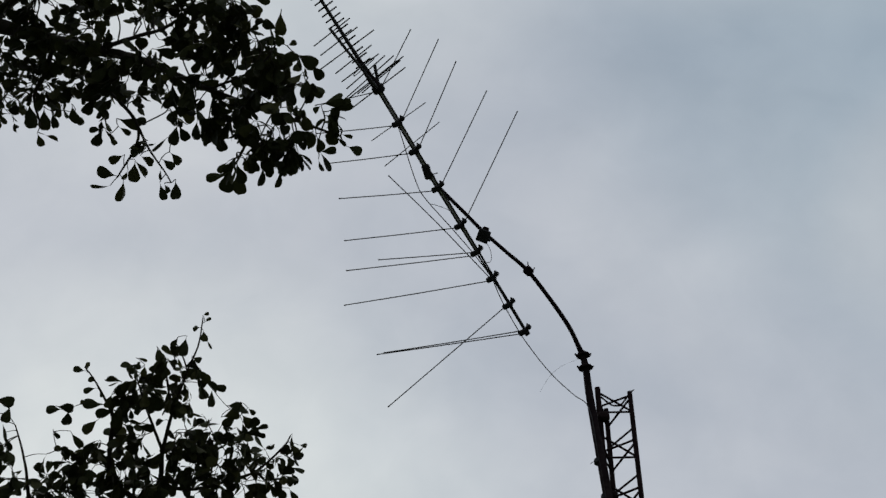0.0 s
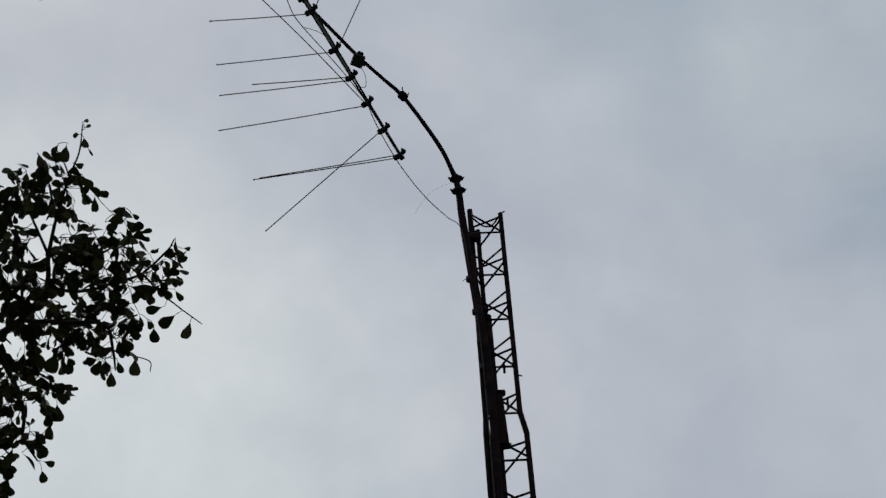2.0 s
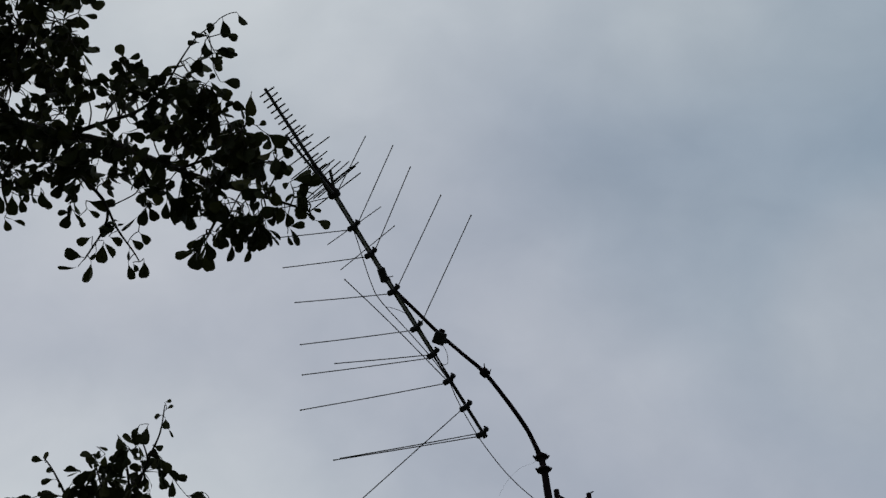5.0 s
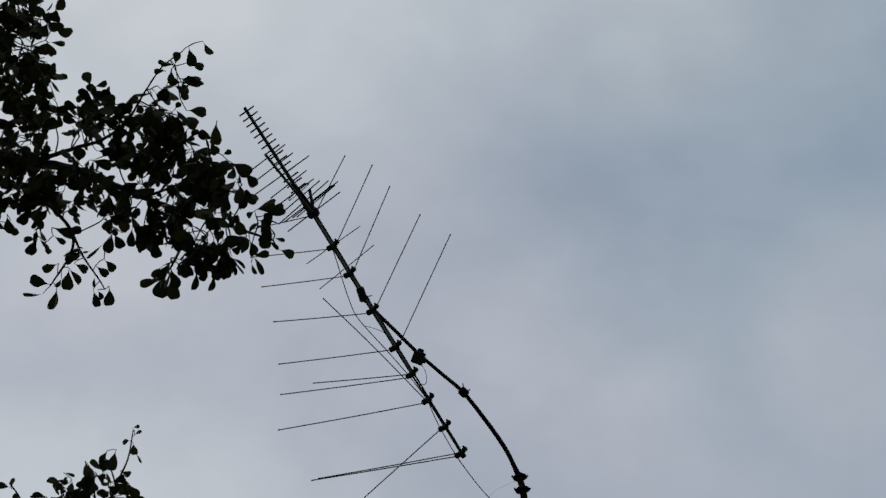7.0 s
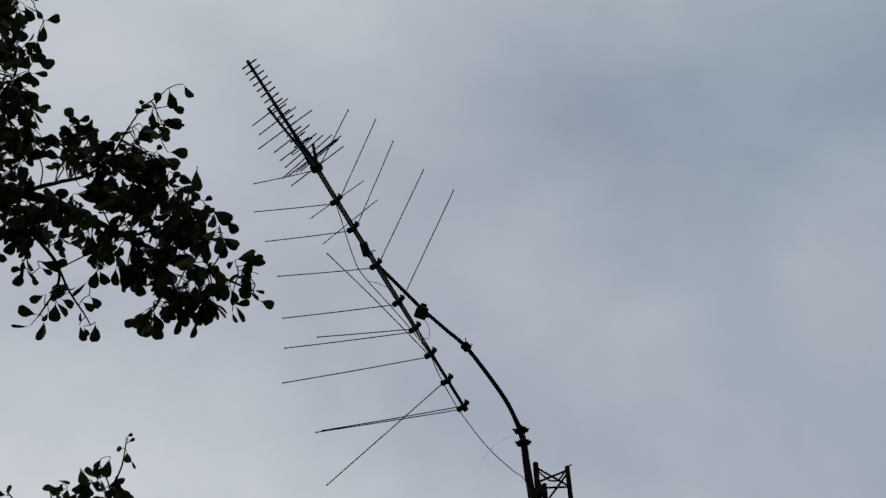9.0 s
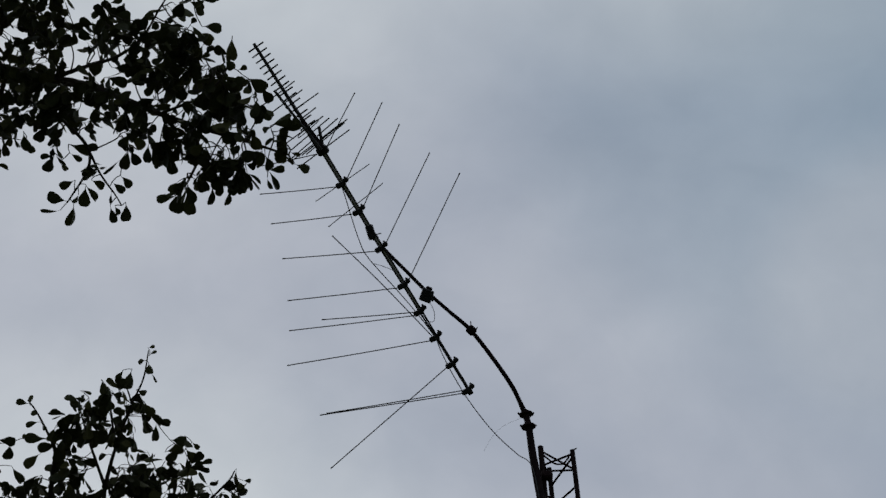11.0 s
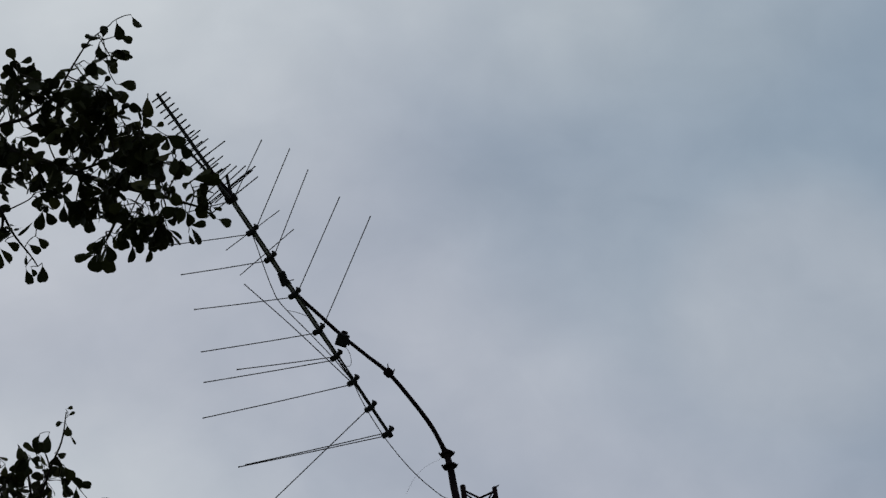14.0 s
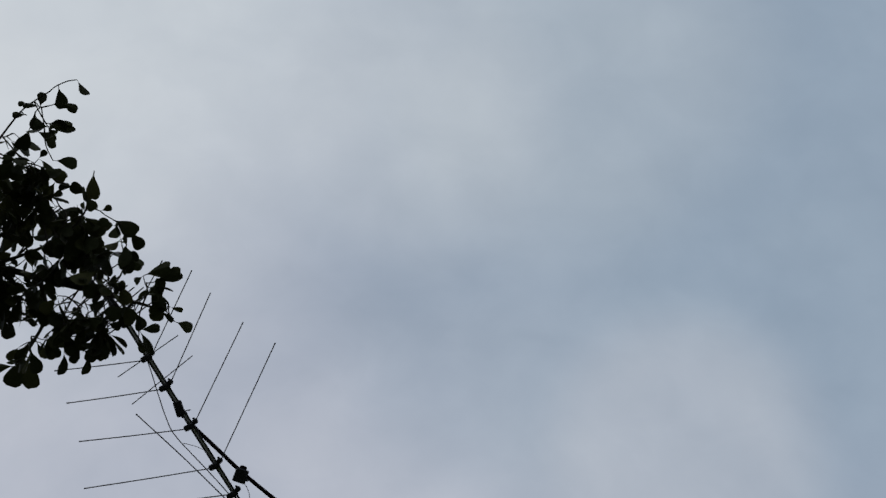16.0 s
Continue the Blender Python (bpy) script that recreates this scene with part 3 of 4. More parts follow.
    def sprig(self, leaves):
        """Single leaves (x, y, z of the stalk's foot, length, angle in the sheet), joined to the nearest limb or twig one after the other."""
        waiting = [(Vector(q[:3]), q[3], radians(q[4])) for q in leaves]
        while waiting:
            best = min(((p, n) for p in waiting for n in self.nodes), key=lambda pn: (pn[0][0] - pn[1][0]).length)
            (at, size, angle), (start, thick) = best
            waiting.remove(best[0])
            if (at - start).length > 0.004:
                r = min(thick, 0.0010 + 0.006 * (at - start).length)
                pts = self.twig(start, at, r, 0.0009, 0.10, 4)
                self.nodes += [(p, 0.0016) for p in pts[2:]]
            side = self.across.cross(self.down)
            hang = (self.across * math.cos(angle) + self.down * math.sin(angle) + side * self.rnd.uniform(-0.4, 0.4)).normalized()
            self.singles.append((at, hang, self.rnd.gauss(0, 0.5), size * 1.04, self.rnd.randrange(6)))

    def crown(self, turn_from, turn):
        """The rest of the crown, on limbs round the upper trunk."""
        rnd, c3 = self.rnd, self.crotch
        for i in range(9):
            a = turn_from + i * turn / 8
            rise, out = rnd.uniform(0.35, 1.9), rnd.uniform(0.65, 1.15)
            root = Vector((c3[0] - 0.06, c3[1], c3[2])) + Vector((-0.1, 0.05, 0.55)) * (rise * 0.8)
            end = root + Vector((math.cos(a) * out, math.sin(a) * out, 0.35 + 0.4 * rnd.random()))
            mid = (root + end) / 2 + Vector((0, 0, rnd.uniform(-0.12, 0.05)))
            limb = smooth_path([(*root, 0.034), (*mid, 0.020), (*end, 0.006)], 6)
            self.solid("limb", limb, 8)
            for k in (6, 9, 12):
                c = Vector(tuple(limb[k][:3]))
                for _ in range(70):
                    u = self.wild(0.8)
                    tip = c + u * 0.17
                    self.twigs.tube([c - self.foot, (c + tip) / 2 + Vector((0, 0, 0.03)) - self.foot, tip - self.foot], [0.003, 0.002, 0.0008], 4)
                    for _ in range(4):
                        spread = self.wild(0.8)
                        self.leaves.append((tip + spread * 0.012, (u * 0.3 + spread * 0.55 + Vector((0, 0, -0.75))).normalized(), rnd.uniform(0, 6.283), self.leaf_len * rnd.uniform(0.7, 1.2), rnd.randrange(6)))

    def finish(self, label, near, turn_from, turn):
        """near: the leaves closest to it are parts of their own."""
        self.crown(turn_from, turn)
        tagged(self.ob, label)
        tagged(part("twig_work", self.twigs, TWIG, self.ob, "fine brown twigs"), kind="stuff")
        spot_near = Vector(near)
        self.leaves.sort(key=lambda q: (q[0] - spot_near).length)
        rest = Shape()
        face = self.across.cross(self.down)
        for i, (at, hang, spin, size, kind) in enumerate(self.singles + self.leaves):
            if i < len(self.singles):       # a single leaf turns its blade to the sheet, more or less
                z = -hang
                y = (face - z * face.dot(z)).normalized()
                turn = Matrix((y.cross(z), y, z)).transposed().to_4x4()
            else:
                turn = (-hang).to_track_quat("Z", "Y").to_matrix().to_4x4()
            m = Matrix.Translation(at - self.foot) @ turn @ pose(0, 0, 0, 0, 0, math.degrees(spin)) @ Matrix.Scale(size, 4)
            if i < 300:
                ob = new("leaf", LEAF_DATA[kind])
                ob.parent, ob.matrix_local = self.ob, m
            else:
                base = len(rest.v)
                rest.v += [m @ v for v in LEAVES[kind].v]
                rest.f += [tuple(base + q for q in f) for f in LEAVES[kind].f]
        tagged(part("foliage", rest, LEAF, self.ob, "dense dark green drooping leaves"), kind="stuff")


near_tree = Growth("tree", (-2.35, 0.9, 0), (-2.2, 1.0, 2.4), 0.042, 7.1, 11, (1.000, 0.021, -0.006), (-0.019, 0.762, -0.647))
near_tree.limb([(-1.316, 1.581, 3.774, 0.0202), (-1.198, 1.559, 3.695, 0.0168), (-1.086, 1.538, 3.620, 0.0163), (-0.963, 1.511, 3.541, 0.0132), (-0.847, 1.483, 3.470, 0.0089), (-0.753, 1.472, 3.402, 0.0069),
    (-0.650, 1.463, 3.324, 0.0054), (-0.566, 1.452, 3.264, 0.0053), (-0.447, 1.433, 3.181, 0.0036), (-0.349, 1.419, 3.112, 0.0018)])
near_tree.limb([(-0.963, 1.511, 3.541, 0.0061), (-0.847, 1.451, 3.498, 0.0046), (-0.752, 1.402, 3.464, 0.0035), (-0.689, 1.350, 3.458, 0.0026), (-0.653, 1.303, 3.471, 0.0021), (-0.625, 1.267, 3.479, 0.0017),
    (-0.598, 1.237, 3.484, 0.0014), (-0.552, 1.202, 3.477, 0.0012)])
near_tree.limb([(-0.963, 1.513, 3.540, 0.0053), (-0.947, 1.557, 3.487, 0.0047), (-0.881, 1.572, 3.417, 0.0041), (-0.841, 1.592, 3.367, 0.0036), (-0.849, 1.628, 3.341, 0.0028), (-0.885, 1.675, 3.329, 0.0022),
    (-0.907, 1.702, 3.322, 0.0017)])
near_tree.limb([(-0.841, 1.592, 3.367, 0.0031), (-0.810, 1.618, 3.317, 0.0024), (-0.771, 1.636, 3.268, 0.0017), (-0.753, 1.648, 3.243, 0.0014)])
near_tree.limb([(-1.316, 1.581, 3.774, 0.0144), (-1.159, 1.463, 3.748, 0.0097), (-1.084, 1.380, 3.761, 0.0082), (-1.029, 1.294, 3.793, 0.0067), (-1.028, 1.203, 3.874, 0.0054), (-1.044, 1.125, 3.957, 0.0041),
    (-1.061, 1.057, 4.033, 0.0027)])
near_tree.limb([(-0.650, 1.463, 3.324, 0.0034), (-0.552, 1.404, 3.294, 0.0025), (-0.491, 1.349, 3.293, 0.0019), (-0.474, 1.297, 3.326, 0.0012)])
near_tree.limb([(-0.566, 1.452, 3.264, 0.0043), (-0.553, 1.493, 3.216, 0.0033), (-0.575, 1.535, 3.195, 0.0026), (-0.593, 1.560, 3.188, 0.0015)])
near_tree.limb([(-1.086, 1.538, 3.620, 0.0068), (-1.123, 1.607, 3.589, 0.0052), (-1.161, 1.661, 3.572, 0.0039), (-1.143, 1.706, 3.516, 0.0022)])
near_tree.clumps([(-1.11, 1.43, 3.79, 0.084), (-1.14, 1.48, 3.72, 0.083), (-1.03, 1.45, 3.72, 0.055), (-1.10, 1.56, 3.64, 0.076), (-1.17, 1.64, 3.62, 0.070), (-1.00, 1.55, 3.50, 0.059),
    (-1.11, 1.67, 3.58, 0.044), (-0.96, 1.44, 3.54, 0.052), (-0.92, 1.49, 3.49, 0.045), (-0.99, 1.34, 3.71, 0.040), (-0.81, 1.50, 3.46, 0.041), (-0.88, 1.51, 3.43, 0.041),
    (-0.95, 1.60, 3.50, 0.029), (-0.84, 1.44, 3.57, 0.034), (-0.73, 1.36, 3.43, 0.034), (-0.68, 1.36, 3.45, 0.044), (-0.62, 1.36, 3.33, 0.049), (-0.59, 1.31, 3.40, 0.043)])
near_tree.clumps([(-0.68, 1.38, 3.36, 0.038), (-0.59, 1.41, 3.39, 0.051), (-0.51, 1.40, 3.26, 0.042), (-0.63, 1.49, 3.35, 0.037), (-0.57, 1.48, 3.28, 0.041), (-0.62, 1.53, 3.28, 0.037),
    (-0.49, 1.44, 3.16, 0.041), (-0.44, 1.38, 3.16, 0.036), (-0.42, 1.37, 3.22, 0.030), (-0.52, 1.47, 3.16, 0.037), (-0.45, 1.48, 3.18, 0.032), (-0.38, 1.39, 3.15, 0.024),
    (-0.70, 1.51, 3.32, 0.032), (-0.77, 1.56, 3.39, 0.025), (-0.40, 1.43, 3.15, 0.025), (-0.57, 1.51, 3.16, 0.030), (-0.49, 1.33, 3.26, 0.030), (-0.56, 1.25, 3.45, 0.019)])
near_tree.clumps([(-0.35, 1.41, 3.13, 0.018), (-0.77, 1.51, 3.41, 0.028), (-0.65, 1.42, 3.34, 0.036), (-0.46, 1.39, 3.25, 0.032), (-0.54, 1.42, 3.25, 0.035), (-0.85, 1.56, 3.42, 0.023),
    (-0.56, 1.36, 3.38, 0.034), (-0.78, 1.34, 3.50, 0.020), (-0.47, 1.48, 3.14, 0.027), (-0.65, 1.51, 3.28, 0.027), (-0.94, 1.63, 3.43, 0.018), (-0.81, 1.59, 3.31, 0.017),
    (-1.32, 1.54, 3.82, 0.087), (-1.32, 1.65, 3.73, 0.087), (-1.30, 1.74, 3.66, 0.065), (-1.19, 1.39, 3.82, 0.070), (-0.99, 1.24, 3.83, 0.060), (-0.93, 1.24, 3.72, 0.043)])
near_tree.clumps([(-0.99, 1.32, 3.73, 0.051), (-0.93, 1.32, 3.64, 0.038), (-0.99, 1.44, 3.68, 0.050), (-0.91, 1.40, 3.59, 0.028), (-1.02, 1.21, 3.90, 0.052), (-0.94, 1.17, 3.81, 0.028),
    (-1.12, 1.38, 3.83, 0.081), (-1.09, 1.25, 3.87, 0.079), (-0.87, 1.45, 3.43, 0.029), (-0.81, 1.43, 3.39, 0.028), (-0.76, 1.43, 3.35, 0.028), (-0.71, 1.42, 3.31, 0.025),
    (-0.66, 1.41, 3.27, 0.022), (-1.05, 1.49, 3.55, 0.035), (-0.96, 1.47, 3.48, 0.032), (-0.66, 1.39, 3.45, 0.022), (-0.60, 1.40, 3.40, 0.017), (-0.54, 1.37, 3.37, 0.021)])
near_tree.clumps([(-0.53, 1.40, 3.33, 0.021), (-0.58, 1.35, 3.42, 0.019), (-0.49, 1.41, 3.30, 0.021), (-0.80, 1.37, 3.59, 0.021), (-0.77, 1.38, 3.55, 0.020), (-0.70, 1.37, 3.51, 0.021),
    (-0.64, 1.34, 3.48, 0.017), (-0.84, 1.45, 3.55, 0.018), (-0.63, 1.30, 3.51, 0.013)])
near_tree.sprig([(-0.559, 1.248, 3.430, 0.045, -10), (-0.588, 1.262, 3.458, 0.043, 110), (-0.580, 1.270, 3.463, 0.040, 40), (-0.598, 1.255, 3.492, 0.023, 180), (-0.578, 1.238, 3.472, 0.031, 100), (-0.529, 1.201, 3.430, 0.030, 20),
    (-0.537, 1.191, 3.481, 0.042, 80), (-0.564, 1.221, 3.452, 0.031, 200), (-0.504, 1.178, 3.475, 0.033, 60), (-0.548, 1.303, 3.410, 0.040, 0), (-0.592, 1.229, 3.486, 0.020, 180), (-0.571, 1.232, 3.473, 0.031, 280)])
near_tree.sprig([(-0.781, 1.316, 3.537, 0.036, 250), (-0.783, 1.328, 3.559, 0.030, 340), (-0.778, 1.326, 3.529, 0.045, 175), (-0.802, 1.342, 3.567, 0.039, 20), (-0.771, 1.338, 3.528, 0.051, 10), (-0.823, 1.382, 3.559, 0.037, 190),
    (-0.811, 1.385, 3.499, 0.039, 200), (-0.739, 1.330, 3.492, 0.041, 30), (-0.704, 1.335, 3.496, 0.038, 340), (-0.700, 1.348, 3.470, 0.038, 160), (-0.777, 1.432, 3.462, 0.039, 10), (-0.833, 1.390, 3.565, 0.021, 70)])
near_tree.sprig([(-0.470, 1.283, 3.335, 0.049, 95), (-0.480, 1.325, 3.328, 0.033, 200), (-0.459, 1.332, 3.283, 0.019, 340), (-0.508, 1.328, 3.356, 0.034, 200), (-0.547, 1.382, 3.322, 0.053, 10), (-0.431, 1.332, 3.233, 0.029, 200),
    (-0.438, 1.331, 3.255, 0.046, 30), (-0.410, 1.351, 3.251, 0.035, 60), (-0.428, 1.332, 3.245, 0.032, 100), (-0.483, 1.310, 3.300, 0.030, 60), (-0.538, 1.316, 3.361, 0.036, 120)])
near_tree.sprig([(-0.393, 1.453, 3.109, 0.032, 0), (-0.394, 1.461, 3.120, 0.043, 60), (-0.335, 1.425, 3.090, 0.031, 20), (-0.361, 1.398, 3.123, 0.039, 90), (-0.394, 1.465, 3.101, 0.024, 80), (-0.356, 1.417, 3.113, 0.026, 60),
    (-0.448, 1.494, 3.156, 0.038, 30), (-0.463, 1.489, 3.178, 0.050, 95), (-0.465, 1.508, 3.138, 0.027, 60), (-0.342, 1.398, 3.094, 0.021, 30)])
near_tree.sprig([(-0.609, 1.586, 3.194, 0.043, 180), (-0.597, 1.568, 3.197, 0.054, 110), (-0.587, 1.570, 3.196, 0.051, 85), (-0.519, 1.522, 3.150, 0.041, 90), (-0.476, 1.502, 3.112, 0.035, 90), (-0.564, 1.532, 3.197, 0.045, 10),
    (-0.487, 1.499, 3.128, 0.030, 120), (-0.573, 1.542, 3.206, 0.037, 70), (-0.680, 1.531, 3.307, 0.050, 60), (-0.677, 1.516, 3.292, 0.041, 100), (-0.638, 1.540, 3.274, 0.038, 70)])
near_tree.sprig([(-0.919, 1.709, 3.305, 0.046, 160), (-0.914, 1.716, 3.344, 0.047, 190), (-0.887, 1.694, 3.310, 0.055, 95), (-0.857, 1.661, 3.334, 0.049, 100), (-0.858, 1.660, 3.336, 0.046, 60), (-0.893, 1.673, 3.368, 0.037, 150),
    (-0.838, 1.633, 3.357, 0.034, 170), (-0.828, 1.620, 3.301, 0.036, 30), (-0.863, 1.657, 3.296, 0.024, 110)])
near_tree.sprig([(-0.785, 1.661, 3.260, 0.039, 80), (-0.763, 1.638, 3.230, 0.023, 60), (-0.744, 1.643, 3.249, 0.044, 85), (-0.779, 1.620, 3.291, 0.033, 40), (-0.783, 1.643, 3.284, 0.027, 110), (-0.754, 1.597, 3.285, 0.035, 45),
    (-0.747, 1.563, 3.299, 0.050, 140), (-0.740, 1.565, 3.336, 0.045, 110), (-0.733, 1.556, 3.324, 0.036, 60)])
near_tree.sprig([(-0.890, 1.583, 3.384, 0.052, 20), (-0.939, 1.622, 3.396, 0.040, 110), (-0.948, 1.643, 3.418, 0.031, 190), (-0.935, 1.623, 3.404, 0.034, 70), (-0.925, 1.636, 3.391, 0.025, 45), (-0.904, 1.624, 3.408, 0.031, 40),
    (-0.864, 1.589, 3.379, 0.037, 350)])
near_tree.sprig([(-1.192, 1.692, 3.594, 0.064, 85), (-1.135, 1.675, 3.551, 0.056, 95), (-1.103, 1.666, 3.522, 0.039, 80), (-1.030, 1.616, 3.483, 0.048, 90), (-1.153, 1.719, 3.507, 0.033, 75), (-1.140, 1.727, 3.511, 0.036, 30),
    (-1.043, 1.659, 3.505, 0.032, 60)])
near_tree.sprig([(-0.955, 1.300, 3.699, 0.037, 80), (-0.957, 1.335, 3.673, 0.037, 80), (-0.973, 1.395, 3.669, 0.029, 10), (-0.947, 1.393, 3.655, 0.035, 80), (-0.928, 1.391, 3.595, 0.040, 10), (-0.941, 1.430, 3.617, 0.041, 60),
    (-0.954, 1.314, 3.729, 0.025, 0)])
near_tree.sprig([(-0.924, 1.168, 3.830, 0.024, 0), (-0.892, 1.168, 3.781, 0.027, 60), (-0.869, 1.186, 3.752, 0.039, 350), (-0.867, 1.186, 3.746, 0.044, 95), (-0.898, 1.238, 3.755, 0.036, 150), (-0.916, 1.282, 3.698, 0.039, 60),
    (-0.906, 1.284, 3.688, 0.033, 350), (-0.927, 1.336, 3.696, 0.040, 70), (-0.976, 1.347, 3.726, 0.059, 30)])
near_tree.sprig([(-0.915, 1.410, 3.621, 0.036, 30), (-0.890, 1.402, 3.598, 0.042, 100), (-0.894, 1.368, 3.587, 0.039, 120), (-0.935, 1.338, 3.650, 0.054, 90), (-0.944, 1.390, 3.638, 0.033, 0), (-0.956, 1.280, 3.765, 0.031, 80)])
near_tree.finish("leafy broadleaf tree with a drooping dark branch overhead", (-0.4, 1.5, 3.25), radians(80), radians(230))
far_tree = Growth("tree", (-2.9, 3.7, 0), (-2.75, 3.65, 1.7), 0.051, 6.1, 23, (0.998, -0.049, -0.037), (-0.007, 0.500, -0.866))
far_tree.limb([(-1.350, 2.992, 3.037, 0.0157), (-1.244, 2.940, 3.107, 0.0131), (-1.157, 2.909, 3.159, 0.0105), (-1.072, 2.840, 3.229, 0.0080), (-1.047, 2.744, 3.288, 0.0065), (-1.010, 2.646, 3.352, 0.0047),
    (-0.956, 2.540, 3.427, 0.0033), (-0.920, 2.480, 3.472, 0.0025), (-0.900, 2.409, 3.516, 0.0016)])
far_tree.limb([(-1.072, 2.840, 3.229, 0.0063), (-0.974, 2.885, 3.247, 0.0057), (-0.876, 2.894, 3.284, 0.0046), (-0.800, 2.894, 3.316, 0.0039), (-0.718, 2.849, 3.372, 0.0032), (-0.694, 2.822, 3.396, 0.0018)])
far_tree.limb([(-1.157, 2.909, 3.159, 0.0077), (-1.037, 2.964, 3.182, 0.0064), (-0.928, 3.015, 3.201, 0.0055), (-0.916, 3.108, 3.160, 0.0048), (-0.918, 3.178, 3.124, 0.0024)])
far_tree.limb([(-1.244, 2.940, 3.107, 0.0094), (-1.209, 3.089, 3.048, 0.0076), (-1.200, 3.213, 2.989, 0.0063), (-1.215, 3.291, 2.944, 0.0052), (-1.190, 3.388, 2.906, 0.0025)])
far_tree.limb([(-1.350, 2.992, 3.037, 0.0114), (-1.353, 3.147, 2.958, 0.0090), (-1.317, 3.288, 2.904, 0.0070), (-1.330, 3.434, 2.825, 0.0053), (-1.339, 3.520, 2.778, 0.0027)])
far_tree.limb([(-0.800, 2.894, 3.316, 0.0041), (-0.751, 2.977, 3.295, 0.0033), (-0.706, 3.042, 3.281, 0.0024), (-0.640, 3.128, 3.265, 0.0017)])
far_tree.limb([(-0.916, 3.108, 3.160, 0.0028), (-0.861, 3.150, 3.162, 0.0022), (-0.813, 3.190, 3.162, 0.0019), (-0.816, 3.226, 3.143, 0.0015)])
far_tree.limb([(-1.109, 2.894, 3.187, 0.0101), (-1.186, 2.779, 3.212, 0.0082), (-1.180, 2.681, 3.263, 0.0068), (-1.163, 2.605, 3.309, 0.0058), (-1.177, 2.544, 3.333, 0.0035), (-1.197, 2.482, 3.356, 0.0024),
    (-1.214, 2.445, 3.367, 0.0016)])
far_tree.limb([(-1.467, 2.860, 3.055, 0.0081), (-1.413, 2.779, 3.118, 0.0065), (-1.400, 2.700, 3.162, 0.0045), (-1.399, 2.619, 3.203, 0.0032), (-1.405, 2.541, 3.240, 0.0017)])
far_tree.limb([(-1.047, 2.744, 3.288, 0.0051), (-1.070, 2.634, 3.333, 0.0037), (-1.084, 2.548, 3.370, 0.0026), (-1.091, 2.495, 3.394, 0.0016)])
far_tree.limb([(-1.010, 2.646, 3.352, 0.0040), (-1.012, 2.555, 3.397, 0.0030), (-1.012, 2.488, 3.430, 0.0016)])
far_tree.limb([(-0.956, 2.540, 3.427, 0.0026), (-0.965, 2.493, 3.447, 0.0020), (-0.977, 2.458, 3.460, 0.0015)])
far_tree.limb([(-1.582, 3.560, 2.657, 0.0152), (-1.509, 3.694, 2.620, 0.0118), (-1.424, 3.802, 2.601, 0.0090), (-1.351, 3.804, 2.631, 0.0052), (-1.307, 3.747, 2.678, 0.0024), (-1.311, 3.710, 2.695, 0.0016)])
far_tree.clumps([(-0.98, 2.76, 3.36, 0.073), (-0.97, 2.58, 3.42, 0.050), (-0.92, 2.80, 3.37, 0.074), (-0.93, 2.84, 3.25, 0.063), (-0.84, 2.77, 3.33, 0.056), (-0.80, 2.90, 3.29, 0.057),
    (-0.74, 2.92, 3.30, 0.040), (-1.00, 2.55, 3.38, 0.053), (-1.06, 2.51, 3.34, 0.042), (-1.14, 2.73, 3.24, 0.068), (-1.04, 2.78, 3.21, 0.068), (-1.10, 2.68, 3.30, 0.044),
    (-1.00, 3.01, 3.23, 0.073), (-0.90, 2.95, 3.24, 0.065), (-0.91, 3.07, 3.20, 0.066), (-0.95, 3.14, 3.15, 0.041), (-1.11, 2.99, 3.20, 0.083), (-1.19, 2.97, 3.15, 0.082)])
far_tree.clumps([(-1.07, 3.05, 3.17, 0.058), (-1.17, 2.80, 3.19, 0.061), (-1.19, 3.10, 3.10, 0.058), (-1.13, 3.15, 3.01, 0.058), (-1.23, 3.19, 2.98, 0.066), (-1.20, 3.30, 2.97, 0.049),
    (-1.23, 3.06, 3.03, 0.071), (-1.32, 3.30, 2.95, 0.060), (-1.32, 3.38, 2.90, 0.049), (-1.32, 3.41, 2.80, 0.049), (-1.38, 3.76, 2.61, 0.064), (-1.31, 3.80, 2.60, 0.040),
    (-0.70, 2.92, 3.39, 0.022), (-0.98, 2.62, 3.36, 0.044), (-1.30, 2.76, 3.16, 0.101), (-1.34, 2.91, 3.05, 0.103), (-1.36, 3.09, 2.93, 0.088), (-1.50, 3.74, 2.59, 0.089)])
far_tree.clumps([(-0.98, 2.48, 3.41, 0.029), (-1.04, 2.50, 3.42, 0.026), (-1.08, 2.49, 3.36, 0.029), (-1.13, 2.53, 3.36, 0.033), (-0.95, 2.57, 3.48, 0.024), (-0.83, 2.84, 3.31, 0.046),
    (-0.99, 2.83, 3.33, 0.053), (-0.89, 2.79, 3.27, 0.045), (-1.11, 2.82, 3.23, 0.052), (-1.02, 2.76, 3.30, 0.045), (-1.18, 2.72, 3.31, 0.051), (-0.77, 2.92, 3.37, 0.037),
    (-0.97, 3.03, 3.18, 0.040), (-0.87, 3.04, 3.25, 0.044), (-1.14, 3.13, 3.11, 0.044), (-1.12, 3.20, 3.06, 0.037), (-1.30, 2.74, 3.24, 0.056), (-1.41, 2.78, 3.18, 0.059)])
